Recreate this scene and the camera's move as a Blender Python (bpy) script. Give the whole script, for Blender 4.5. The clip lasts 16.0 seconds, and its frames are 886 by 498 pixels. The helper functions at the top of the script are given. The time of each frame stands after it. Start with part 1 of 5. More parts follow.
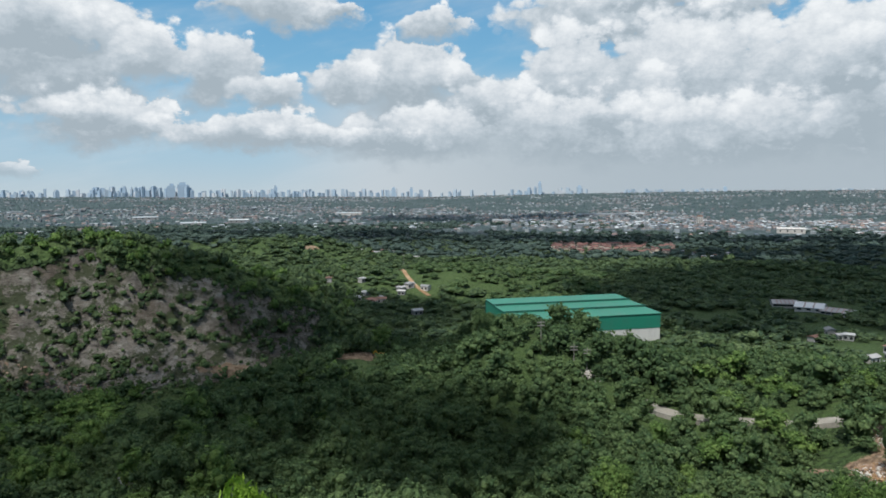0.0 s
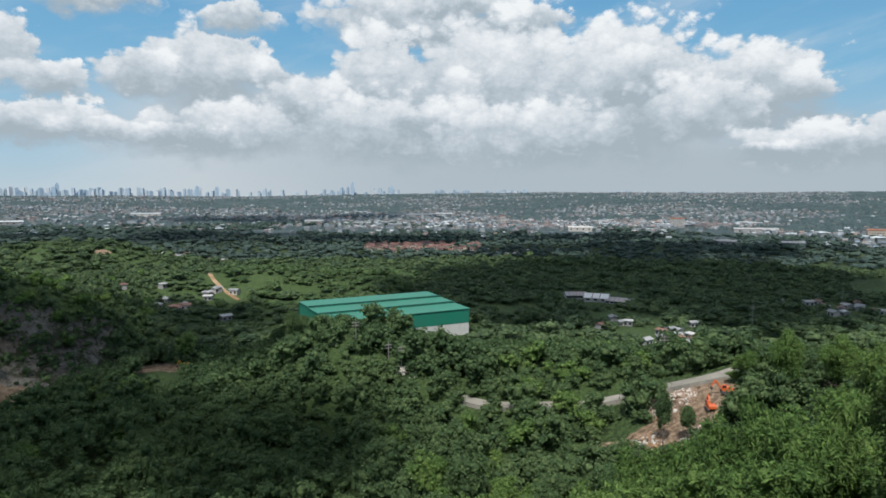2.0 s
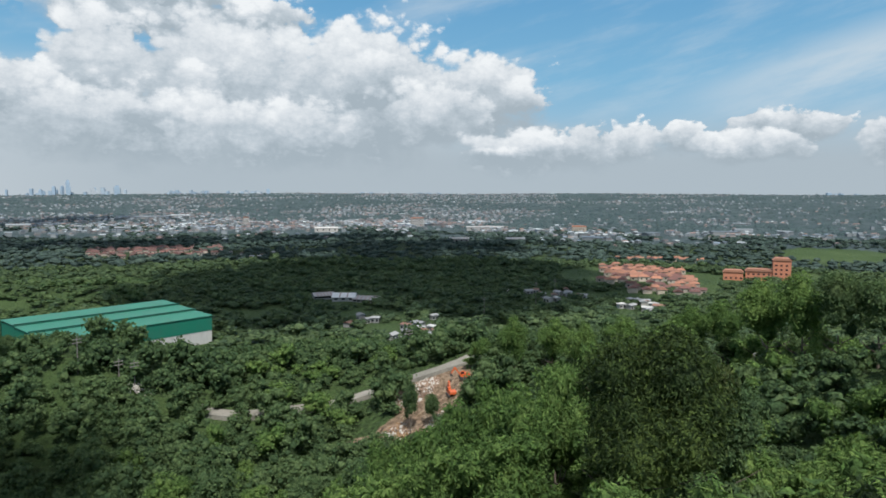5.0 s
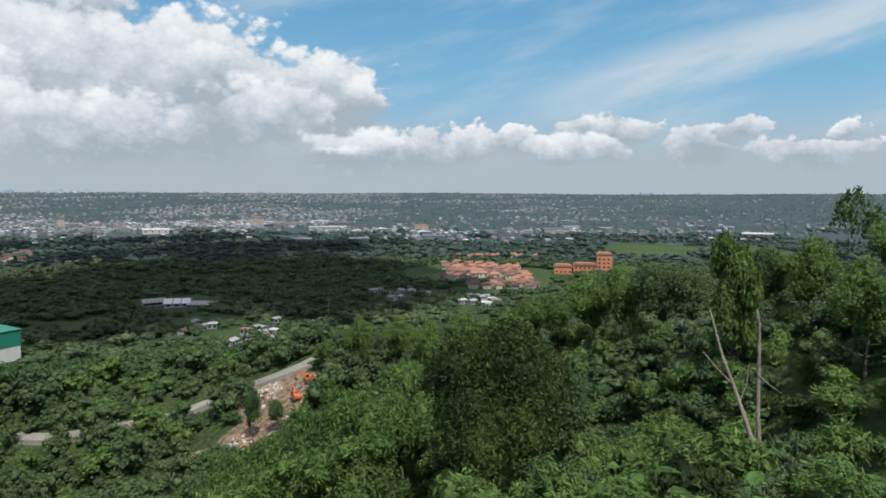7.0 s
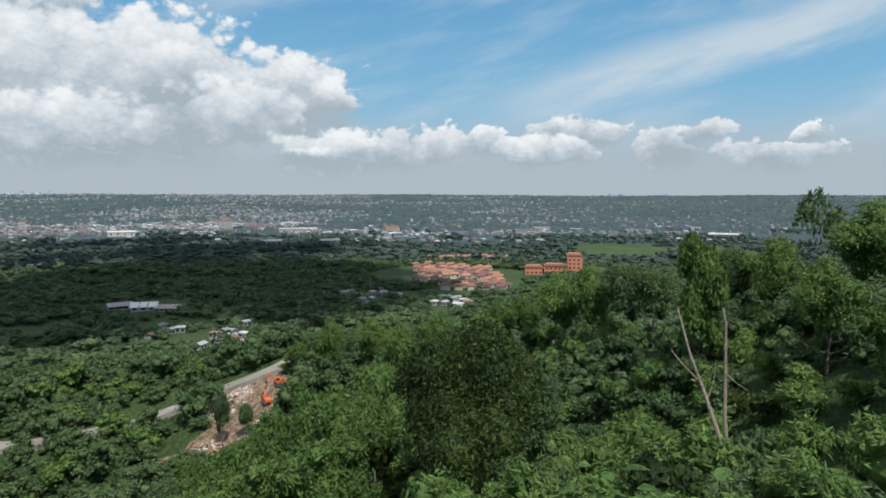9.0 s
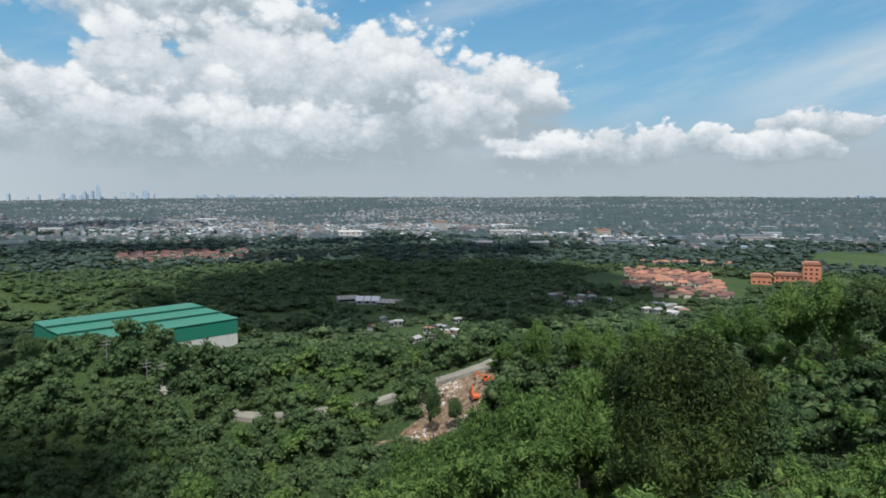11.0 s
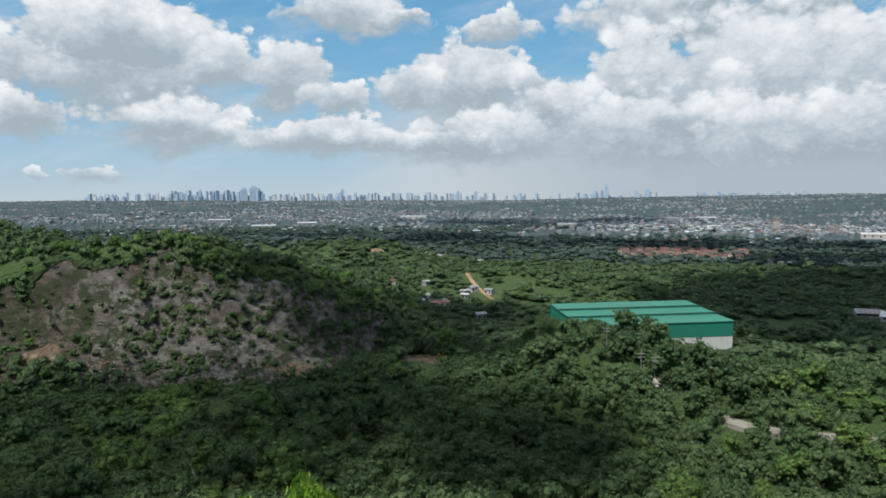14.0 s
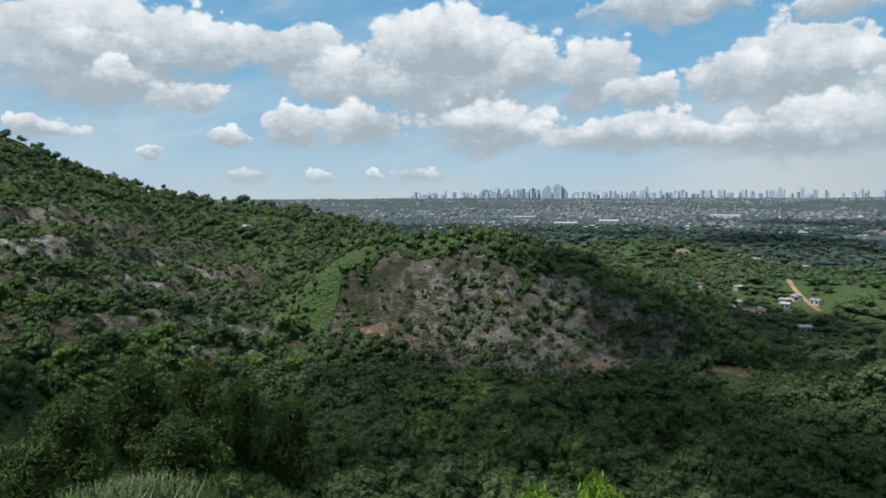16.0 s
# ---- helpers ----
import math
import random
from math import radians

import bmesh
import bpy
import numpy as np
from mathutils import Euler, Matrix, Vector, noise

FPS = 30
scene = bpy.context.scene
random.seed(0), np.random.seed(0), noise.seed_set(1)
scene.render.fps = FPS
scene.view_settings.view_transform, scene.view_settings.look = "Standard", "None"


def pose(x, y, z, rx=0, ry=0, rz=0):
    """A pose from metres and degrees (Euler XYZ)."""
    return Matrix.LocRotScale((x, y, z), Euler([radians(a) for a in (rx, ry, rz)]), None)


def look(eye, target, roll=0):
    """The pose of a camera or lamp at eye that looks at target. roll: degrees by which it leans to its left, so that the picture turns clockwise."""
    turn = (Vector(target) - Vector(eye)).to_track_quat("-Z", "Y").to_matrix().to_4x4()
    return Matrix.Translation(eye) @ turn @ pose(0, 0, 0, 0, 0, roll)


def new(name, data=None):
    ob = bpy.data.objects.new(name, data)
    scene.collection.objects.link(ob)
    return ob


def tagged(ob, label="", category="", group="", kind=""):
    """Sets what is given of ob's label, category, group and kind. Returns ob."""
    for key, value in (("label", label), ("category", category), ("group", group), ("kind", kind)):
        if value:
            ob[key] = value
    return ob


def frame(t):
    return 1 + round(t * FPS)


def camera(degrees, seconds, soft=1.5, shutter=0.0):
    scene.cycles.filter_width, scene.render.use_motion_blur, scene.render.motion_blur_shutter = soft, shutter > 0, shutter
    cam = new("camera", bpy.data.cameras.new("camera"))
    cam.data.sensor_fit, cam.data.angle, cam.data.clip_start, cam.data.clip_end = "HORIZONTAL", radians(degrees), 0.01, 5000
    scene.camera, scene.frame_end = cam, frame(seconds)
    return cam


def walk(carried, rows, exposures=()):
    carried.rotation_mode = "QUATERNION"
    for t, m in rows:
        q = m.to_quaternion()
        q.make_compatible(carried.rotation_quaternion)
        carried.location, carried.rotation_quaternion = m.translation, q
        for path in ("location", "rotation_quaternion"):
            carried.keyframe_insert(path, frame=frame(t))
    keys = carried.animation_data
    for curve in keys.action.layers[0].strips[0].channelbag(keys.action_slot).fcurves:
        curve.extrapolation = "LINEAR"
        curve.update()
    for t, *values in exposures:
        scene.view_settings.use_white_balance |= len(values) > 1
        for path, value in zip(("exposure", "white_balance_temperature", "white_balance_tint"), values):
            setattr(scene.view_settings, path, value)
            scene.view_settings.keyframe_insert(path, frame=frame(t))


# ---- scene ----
EYE_Z = 62.0
# seconds, turn, tilt, lean
TURNS = [
    (0, 0, -4.57, 0.22), (0.5, -1.14, -4.58, 0.18), (1, -5.32, -4.59, 0.06), (1.5, -10.59, -4.58, -0.03),
    (2, -15.9, -4.56, -0.11), (2.5, -20.75, -4.56, -0.14), (3, -24.51, -4.55, -0.17), (3.5, -27.87, -4.51, -0.2),
    (6, -43.93, -4.44, -0.21), (6.5, -47.35, -4.45, -0.2), (7, -50.77, -4.43, -0.2), (7.5, -54.22, -4.43, -0.2),
    (8, -55.36, -4.42, -0.18), (8.2, -55.28, -4.42, -0.18), (9.2, -52.2, -4.26, -0.12), (10.3, -43.2, -4.15, -0.08), (10.5, -41.12, -4.15, -0.08), (11, -35.41, -4.13, -0.09),
    (11.5, -29.18, -4.13, -0.12), (12, -23, -4.16, -0.03), (12.5, -16.4, -4.19, 0.1), (13, -9.18, -4.19, 0.16),
    (13.5, -1.86, -4.23, 0.18), (14, 5.49, -4.25, 0.22), (14.5, 12.78, -4.26, 0.21), (15, 20.05, -4.29, 0.21),
    (15.5, 27.35, -4.32, 0.23), (16, 30.9, -4.35, 0.24)]
cam = camera(67.05, 16.0, soft=1.7)
walk(cam, [(t, pose(0, 0, EYE_Z, 90 + tilt, lean, turn)) for t, turn, tilt, lean in TURNS])

# ---- sun and sky ----
SUN_AZ, SUN_EL = 152.0, 58.0          # degrees, turning left from straight ahead; height
sun_way = Vector((-math.sin(radians(SUN_AZ)) * math.cos(radians(SUN_EL)), math.cos(radians(SUN_AZ)) * math.cos(radians(SUN_EL)), math.sin(radians(SUN_EL))))
sun = new("sun", bpy.data.lights.new("sun", "SUN"))
sun.data.energy, sun.data.angle, sun.data.color = 4.8, radians(0.53), (1.0, 0.965, 0.91)
sun.matrix_world = look(sun_way * 100, (0, 0, 0))
scene.view_settings.exposure = 0.0


class Net:
    """Small helper to chain nodes."""

    def __init__(self, tree):
        self.tree = tree

    def node(self, kind, **values):
        n = self.tree.nodes.new(kind)
        for key, value in values.items():
            setattr(n, key, value)
        return n

    def put(self, sock, value):
        if isinstance(value, (int, float)) or (isinstance(value, tuple)):
            sock.default_value = value
        else:
            self.tree.links.new(value, sock)

    def math(self, op, a, b=0.0, c=0.0, clamp=False):
        n = self.node("ShaderNodeMath", operation=op, use_clamp=clamp)
        for s, v in zip(n.inputs, (a, b, c)):
            self.put(s, v)
        return n.outputs[0]

    def vec(self, op, a, b=(0, 0, 0)):
        n = self.node("ShaderNodeVectorMath", operation=op)
        self.put(n.inputs[0], a)
        if op == "SCALE":
            self.put(n.inputs["Scale"], b)
        else:
            self.put(n.inputs[1], b)
        return n.outputs[0]

    def step(self, x, lo, hi, to0=0.0, to1=1.0):
        n = self.node("ShaderNodeMapRange", interpolation_type="SMOOTHSTEP")
        for s, v in zip(n.inputs, (x, lo, hi, to0, to1)):
            self.put(s, v)
        return n.outputs[0]

    def mix(self, f, a, b, blend="MIX"):
        n = self.node("ShaderNodeMix", data_type="RGBA", blend_type=blend)
        self.put(n.inputs[0], f)
        for s, v in ((n.inputs[6], a), (n.inputs[7], b)):
            self.put(s, (*v, 1.0) if isinstance(v, tuple) and len(v) == 3 else v)
        return n.outputs[2]

    def noise(self, p, scale, detail=4.0, rough=0.55, dims="3D", warp=0.0):
        n = self.node("ShaderNodeTexNoise", noise_dimensions=dims)
        self.put(n.inputs["Vector"], p)
        for key, v in (("Scale", scale), ("Detail", detail), ("Roughness", rough), ("Distortion", warp)):
            n.inputs[key].default_value = v
        return n.outputs["Fac"]

    def voronoi(self, p, scale, feature="F1", out="Distance", smooth=0.6, dims="3D"):
        n = self.node("ShaderNodeTexVoronoi", feature=feature, voronoi_dimensions=dims)
        self.put(n.inputs["Vector"], p)
        n.inputs["Scale"].default_value = scale
        if feature == "SMOOTH_F1":
            n.inputs["Smoothness"].default_value = smooth
        return n.outputs[out]

    def ramp(self, f, *stops):
        n = self.node("ShaderNodeValToRGB")
        e = n.color_ramp.elements
        while len(e) < len(stops):
            e.new(0.5)
        for el, (x, c) in zip(e, stops):
            el.position, el.color = x, (*c, 1.0)
        self.put(n.inputs[0], f)
        return n.outputs[0]


def make_sky():
    world = bpy.data.worlds.new("daylight")
    scene.world = world
    world.use_nodes = True
    world.node_tree.nodes.clear()
    k = Net(world.node_tree)
    out = k.node("ShaderNodeOutputWorld")
    sky = k.node("ShaderNodeTexSky", sky_type="NISHITA", sun_disc=False, sun_elevation=radians(SUN_EL), sun_rotation=radians(-SUN_AZ),
                 air_density=1.0, dust_density=0.6, ozone_density=1.6)
    way = k.node("ShaderNodeTexCoord").outputs["Generated"]
    sep = k.node("ShaderNodeSeparateXYZ")
    k.put(sep.inputs[0], way)
    x, y, z = sep.outputs
    # cloud field in degrees of turn and height
    az = k.math("MULTIPLY", k.math("ARCTAN2", k.math("MULTIPLY", x, -1.0), y), 57.2958)
    el = k.math("MULTIPLY", k.math("ARCSINE", z), 57.2958)
    flat = k.node("ShaderNodeCombineXYZ")
    k.put(flat.inputs[0], az)
    k.put(flat.inputs[1], k.math("MULTIPLY", el, 1.35))
    p = flat.outputs[0]
    n1 = k.node("ShaderNodeTexNoise")
    k.put(n1.inputs["Vector"], p)
    n1.inputs["Scale"].default_value, n1.inputs["Detail"].default_value, n1.inputs["Roughness"].default_value = 0.22, 6.0, 0.55
    bend = k.vec("SCALE", k.vec("SUBTRACT", n1.outputs["Color"], (0.5, 0.5, 0.5)), 5.2)
    puff = k.voronoi(k.vec("ADD", p, k.vec("SCALE", bend, 0.25)), 0.42, "SMOOTH_F1", smooth=0.35)
    puff2 = k.voronoi(k.vec("ADD", p, k.vec("SCALE", bend, 0.12)), 1.05, "SMOOTH_F1", smooth=0.3)
    n2 = k.node("ShaderNodeTexNoise")
    k.put(n2.inputs["Vector"], p)
    n2.inputs["Scale"].default_value, n2.inputs["Detail"].default_value, n2.inputs["Roughness"].default_value = 1.1, 6.0, 0.62
    bend = k.vec("ADD", bend, k.vec("SCALE", k.vec("SUBTRACT", n2.outputs["Color"], (0.5, 0.5, 0.5)), 1.7))
    warped = k.node("ShaderNodeSeparateXYZ")
    k.put(warped.inputs[0], bend)
    wx, wy = k.math("ADD", az, warped.outputs[0]), k.math("ADD", el, k.math("MULTIPLY", warped.outputs[1], 0.55))
    # turn, height of the base, half width, height of the top over the base
    heaps = []
    g = random.Random(12)
    for a, base, wide, tall in CLOUD_HEAPS:
        heaps.append((a, base, wide, tall))
        if wide > 6 and tall > 2.5:
            for _ in range(2):
                f = g.uniform(-0.7, 0.7)
                s = g.uniform(0.28, 0.5)
                heaps.append((a + f * wide, base + tall * g.uniform(0.05, 0.45) * (1 - f * f), wide * s, tall * s * g.uniform(0.8, 1.2)))
    field = lift = None
    fine = k.noise(p, 2.2, 7.0, 0.66)
    bumps = k.math("ADD", k.math("MULTIPLY", k.math("SUBTRACT", 0.55, puff), 0.42), k.math("MULTIPLY", k.math("SUBTRACT", 0.5, puff2), 0.20))
    rag = k.math("MULTIPLY_ADD", k.math("SUBTRACT", fine, 0.5), 0.2, bumps)
    for a, base, wide, tall in heaps:
        dx = k.math("MULTIPLY_ADD", wx, 1.0 / wide, -a / wide)
        dy = k.math("MULTIPLY_ADD", wy, 1.0 / tall, -base / tall)
        up = k.math("MAXIMUM", dy, k.math("MULTIPLY", dy, -1.7))
        r = k.math("SUBTRACT", 1.0, k.math("SQRT", k.math("MULTIPLY_ADD", dx, dx, k.math("MULTIPLY", up, up))))
        if field is None:
            field, lift = r, dy
        else:
            m = k.node("ShaderNodeMix", data_type="FLOAT")
            k.put(m.inputs[0], k.step(k.math("ADD", r, rag), -0.06, 0.24)), k.put(m.inputs[2], lift), k.put(m.inputs[3], dy)
            lift = m.outputs[0]
            field = k.math("MAXIMUM", field, r)
    dense = k.math("ADD", field, rag)
    low = k.step(lift, 0.34, -0.12)
    cover = k.step(dense, 0.05, k.math("MULTIPLY_ADD", low, 0.5, 0.2))
    # light on the heaps: white tops and billows, grey bases
    relief = k.math("ADD", k.math("MULTIPLY", bumps, 1.25), k.math("MULTIPLY", k.math("SUBTRACT", fine, 0.5), 0.6))
    lit = k.math("ADD", k.math("ADD", k.math("MULTIPLY", lift, 0.75), 0.18), relief)
    thick = k.step(dense, 0.1, 1.0)
    lit = k.math("SUBTRACT", lit, k.math("MULTIPLY", thick, 0.12))
    cloud = k.ramp(lit, (0.0, (0.385, 0.46, 0.52)), (0.3, (0.51, 0.583, 0.645)), (0.56, (0.665, 0.72, 0.77)), (0.95, (0.87, 0.905, 0.93)))
    # thin high veil and pale air near the horizon
    across = k.math("MULTIPLY_ADD", az, 0.235, el)
    veil_p = k.node("ShaderNodeCombineXYZ")
    k.put(veil_p.inputs[0], az), k.put(veil_p.inputs[1], k.math("MULTIPLY", across, 4.0))
    wisp = k.noise(veil_p.outputs[0], 0.06, 6.0, 0.6)
    veil = k.step(wisp, 0.42, 0.78, 0.0, 0.5)
    band = k.step(k.math("ABSOLUTE", k.math("ADD", across, k.math("MULTIPLY_ADD", wisp, 5.0, 3.6))), 0.6, 3.2, 1.0, 0.0)
    band = k.math("MULTIPLY", band, k.math("MULTIPLY", k.step(az, -52.0, -68.0), k.step(wisp, 0.3, 0.62, 0.25, 0.8)))
    veil = k.math("MAXIMUM", veil, band)
    blue = k.ramp(k.math("DIVIDE", el, 24.0), (0.0, (0.50, 0.60, 0.66)), (0.12, (0.40, 0.57, 0.69)), (0.4, (0.21, 0.46, 0.68)), (0.75, (0.12, 0.34, 0.60)), (1.0, (0.10, 0.29, 0.56)))
    open_sky = k.mix(k.step(k.noise(way, 3.2, 5.0, 0.6), 0.42, 0.56), k.vec("SCALE", sky.outputs[0], 0.1), (0.85, 0.87, 0.9))
    high = k.mix(k.step(el, 20.0, 32.0), blue, open_sky)
    air = k.mix(veil, high, (0.62, 0.70, 0.76))
    # rain haze under the big bank
    side = k.math("MULTIPLY", k.step(az, 14.0, -18.0), k.step(az, -130.0, -96.0))
    rain = k.math("MULTIPLY", k.math("MULTIPLY", side, 0.95), k.step(el, 2.6, 7.4, 1.0, 0.0))
    bank = k.math("MULTIPLY", k.step(k.math("ABSOLUTE", k.math("ADD", az, 15.0)), 18.0, 32.0, 0.8, 0.0), k.step(el, 6.0, 11.5, 1.0, 0.0))
    air = k.mix(bank, air, (0.60, 0.65, 0.69))
    air = k.mix(rain, air, (0.42, 0.495, 0.555))
    colour = k.mix(k.math("MULTIPLY", cover, k.step(el, 0.2, 3.2, 0.15, 1.0)), air, cloud)
    back = k.node("ShaderNodeBackground")
    k.put(back.inputs[0], colour)
    back.inputs[1].default_value = 1.0
    k.put(out.inputs[0], back.outputs[0])


# turn, height of the base, half width, height of the top over the base
CLOUD_HEAPS = [
    (30.5, 9.2, 10.5, 7.6), (18.0, 9.0, 4.3, 4.4), (14.0, 7.7, 3.6, 2.4), (26.5, 5.1, 7.0, 3.4), (15.5, 4.5, 9.0, 2.5),
    (-15.0, 13.6, 11.5, 4.2), (3.2, 8.4, 7.0, 5.8), (-10.5, 8.0, 5.0, 6.8), (-20.5, 6.6, 11.0, 9.0), (-31.0, 6.0, 9.5, 9.5),
    (-4.5, 6.2, 5.0, 4.4), (2.5, 4.2, 12.0, 3.6), (-13.0, 4.4, 13.0, 4.4), (-25.0, 4.0, 12.0, 4.2), (13.5, 14.5, 7.0, 2.6), (0.8, 13.4, 3.4, 2.2), (-40.5, 6.4, 7.0, 6.2),
    (-36.0, 5.6, 6.0, 4.2)]
CLOUD_HEAPS += [
    (-45.0, 3.0, 9.0, 2.6), (-49.4, 4.0, 2.8, 2.6), (-53.0, 4.0, 2.8, 2.6), (-56.8, 4.1, 2.6, 2.0), (-64.5, 5.0, 5.0, 1.9), (-62.0, 3.4, 6.0, 1.6), (-72.0, 3.6, 3.8, 2.4), (-74.8, 5.0, 2.4, 1.8),
    (-79.5, 3.2, 5.0, 1.8), (-82.0, 4.8, 1.4, 0.9), (57.5, 9.6, 12.0, 6.5), (56.7, 8.6, 2.8, 1.9), (51.0, 7.8, 3.4, 1.9),
    (43.4, 10.8, 5.0, 4.0), (39.0, 9.2, 5.5, 3.0), (43.8, 5.2, 3.0, 2.9), (38.0, 5.6, 5.0, 2.6)]
CLOUD_HEAPS += [
    (49.1, 4.8, 2.2, 1.1), (47.0, 1.6, 2.8, 1.2), (41.1, 1.6, 1.3, 1.0), (36.9, 1.8, 1.3, 0.6), (33.0, 1.7, 2.6, 1.2), (54.4, 3.5, 1.6, 0.9), (62.0, 5.0, 3.0, 1.2),
    (-95.0, 4.0, 9.0, 4.0), (-125.0, 6.0, 14.0, 9.0), (160.0, 6.0, 16.0, 9.0), (100.0, 6.0, 15.0, 8.0)]
make_sky()


# ---- cumulus overhead, whose shadows lie on the valley ----
def make_cloud(x, y, rx, ry, seed, z=1400.0, thin_one=False):
    """A cumulus that shades the ground round (x, y)."""
    g = np.random.default_rng(seed)
    bm = bmesh.new()
    reach = z / math.tan(radians(SUN_EL))
    cx, cy = x + reach * -math.sin(radians(SUN_AZ)), y + reach * math.cos(radians(SUN_AZ))
    for i in range(80):
        a, f = g.uniform(0, 6.283), math.sqrt(g.uniform(0, 1))
        size = g.uniform(0.16, 0.34) * min(rx, ry) * (1.25 - 0.6 * f)
        made = bmesh.ops.create_icosphere(bm, subdivisions=2, radius=size)
        off = Vector((math.cos(a) * f * rx * 0.86, math.sin(a) * f * ry * 0.86, size * 0.4 + (1 - f) * 0.25 * min(rx, ry)))
        for v in made["verts"]:
            v.co *= 1 + 0.22 * noise.noise(v.co * (2.4 / size) + off * 0.05)
            v.co.z = max(v.co.z, -0.35 * size)
            v.co += off
    me = bpy.data.meshes.new("cumulus_cloud")
    bm.to_mesh(me)
    bm.free()
    me.materials.append(CLOUD_THIN if thin_one else CLOUD_WHITE)
    ob = new("cumulus_cloud", me)
    ob.location = (cx, cy, z)
    tagged(ob, "white cumulus cloud drifting over the valley", "cloud", "cumulus clouds")


def cloud_material(name, alpha):
    m = bpy.data.materials.new(name)
    m.use_nodes = True
    b = m.node_tree.nodes["Principled BSDF"]
    b.inputs["Base Color"].default_value = (0.9, 0.9, 0.9, 1)
    b.inputs["Roughness"].default_value, b.inputs["Alpha"].default_value = 1.0, alpha
    return m


CLOUD_WHITE, CLOUD_THIN = cloud_material("cloud_white", 0.62), cloud_material("thin_cloud_white", 0.24)
make_cloud(255, 395, 195, 180, 1)
make_cloud(430, 620, 250, 130, 5)
make_cloud(-70, 168, 82, 66, 2, thin_one=True)
make_cloud(330, 880, 380, 115, 3)
make_cloud(-62, 266, 38, 30, 4, thin_one=True)
make_cloud(4, 150, 32, 32, 6, thin_one=True)
make_cloud(-22, 252, 56, 40, 7, thin_one=True)
make_cloud(-118, 66, 84, 70, 8, thin_one=True)
make_cloud(-36, 338, 62, 56, 9, thin_one=True)
make_cloud(-170, 1000, 420, 170, 10, thin_one=True)
make_cloud(60, 1750, 520, 260, 11, thin_one=True)

# ---- materials ----
def material(name, rough=0.9):
    m = bpy.data.materials.new(name)
    m.use_nodes = True
    k = Net(m.node_tree)
    b = m.node_tree.nodes["Principled BSDF"]
    b.inputs["Roughness"].default_value = rough
    b.inputs["Specular IOR Level"].default_value = 0.25
    where = k.node("ShaderNodeNewGeometry")
    return m, k, b, where.outputs["Position"], where.outputs["Random Per Island"]


def bump(k, b, height, strength=0.5, dist=0.3):
    n = k.node("ShaderNodeBump")
    n.inputs["Strength"].default_value, n.inputs["Distance"].default_value = strength, dist
    k.put(n.inputs["Height"], height)
    k.put(b.inputs["Normal"], n.outputs[0])


def leaf_material(name, dark, mid, light, patch=0.06, spread=0.75, through_light=0.25, clump=1.6):
    """Foliage: each leaf clump varies, and whole trees vary too."""
    m, k, b, p, island = material(name, 0.75)
    own = k.node("ShaderNodeObjectInfo").outputs["Random"]
    tree = k.noise(p, patch, 3.0, 0.6)
    f = k.math("ADD", k.math("MULTIPLY", island, spread), k.math("MULTIPLY_ADD", tree, 1.1, -0.42))
    f = k.math("ADD", f, k.math("MULTIPLY_ADD", own, 0.3, -0.1))
    col = k.ramp(f, (0.05, dark), (0.45, mid), (0.9, light))
    dry = k.step(k.noise(p, patch * 1.7, 2.0), 0.68, 0.82, 0.0, 0.3)
    col = k.mix(dry, col, (0.13, 0.115, 0.045))
    grain = k.noise(p, clump, 3.0, 0.7)
    col = k.mix(1.0, col, k.ramp(grain, (0.32, (0.62, 0.62, 0.66)), (0.5, (0.97, 0.97, 0.97)), (0.66, (1.45, 1.42, 1.3))), "MULTIPLY")
    k.put(b.inputs["Base Color"], col)
    bump(k, b, grain, 1.0, 0.9 / clump)
    out = m.node_tree.nodes["Material Output"]
    tr = k.node("ShaderNodeBsdfTranslucent")
    k.put(tr.inputs[0], k.mix(0.35, col, (0.10, 0.16, 0.02)))
    mx = k.node("ShaderNodeMixShader")
    mx.inputs[0].default_value = through_light
    k.put(mx.inputs[1], b.outputs[0]), k.put(mx.inputs[2], tr.outputs[0]), k.put(out.inputs[0], mx.outputs[0])
    return m


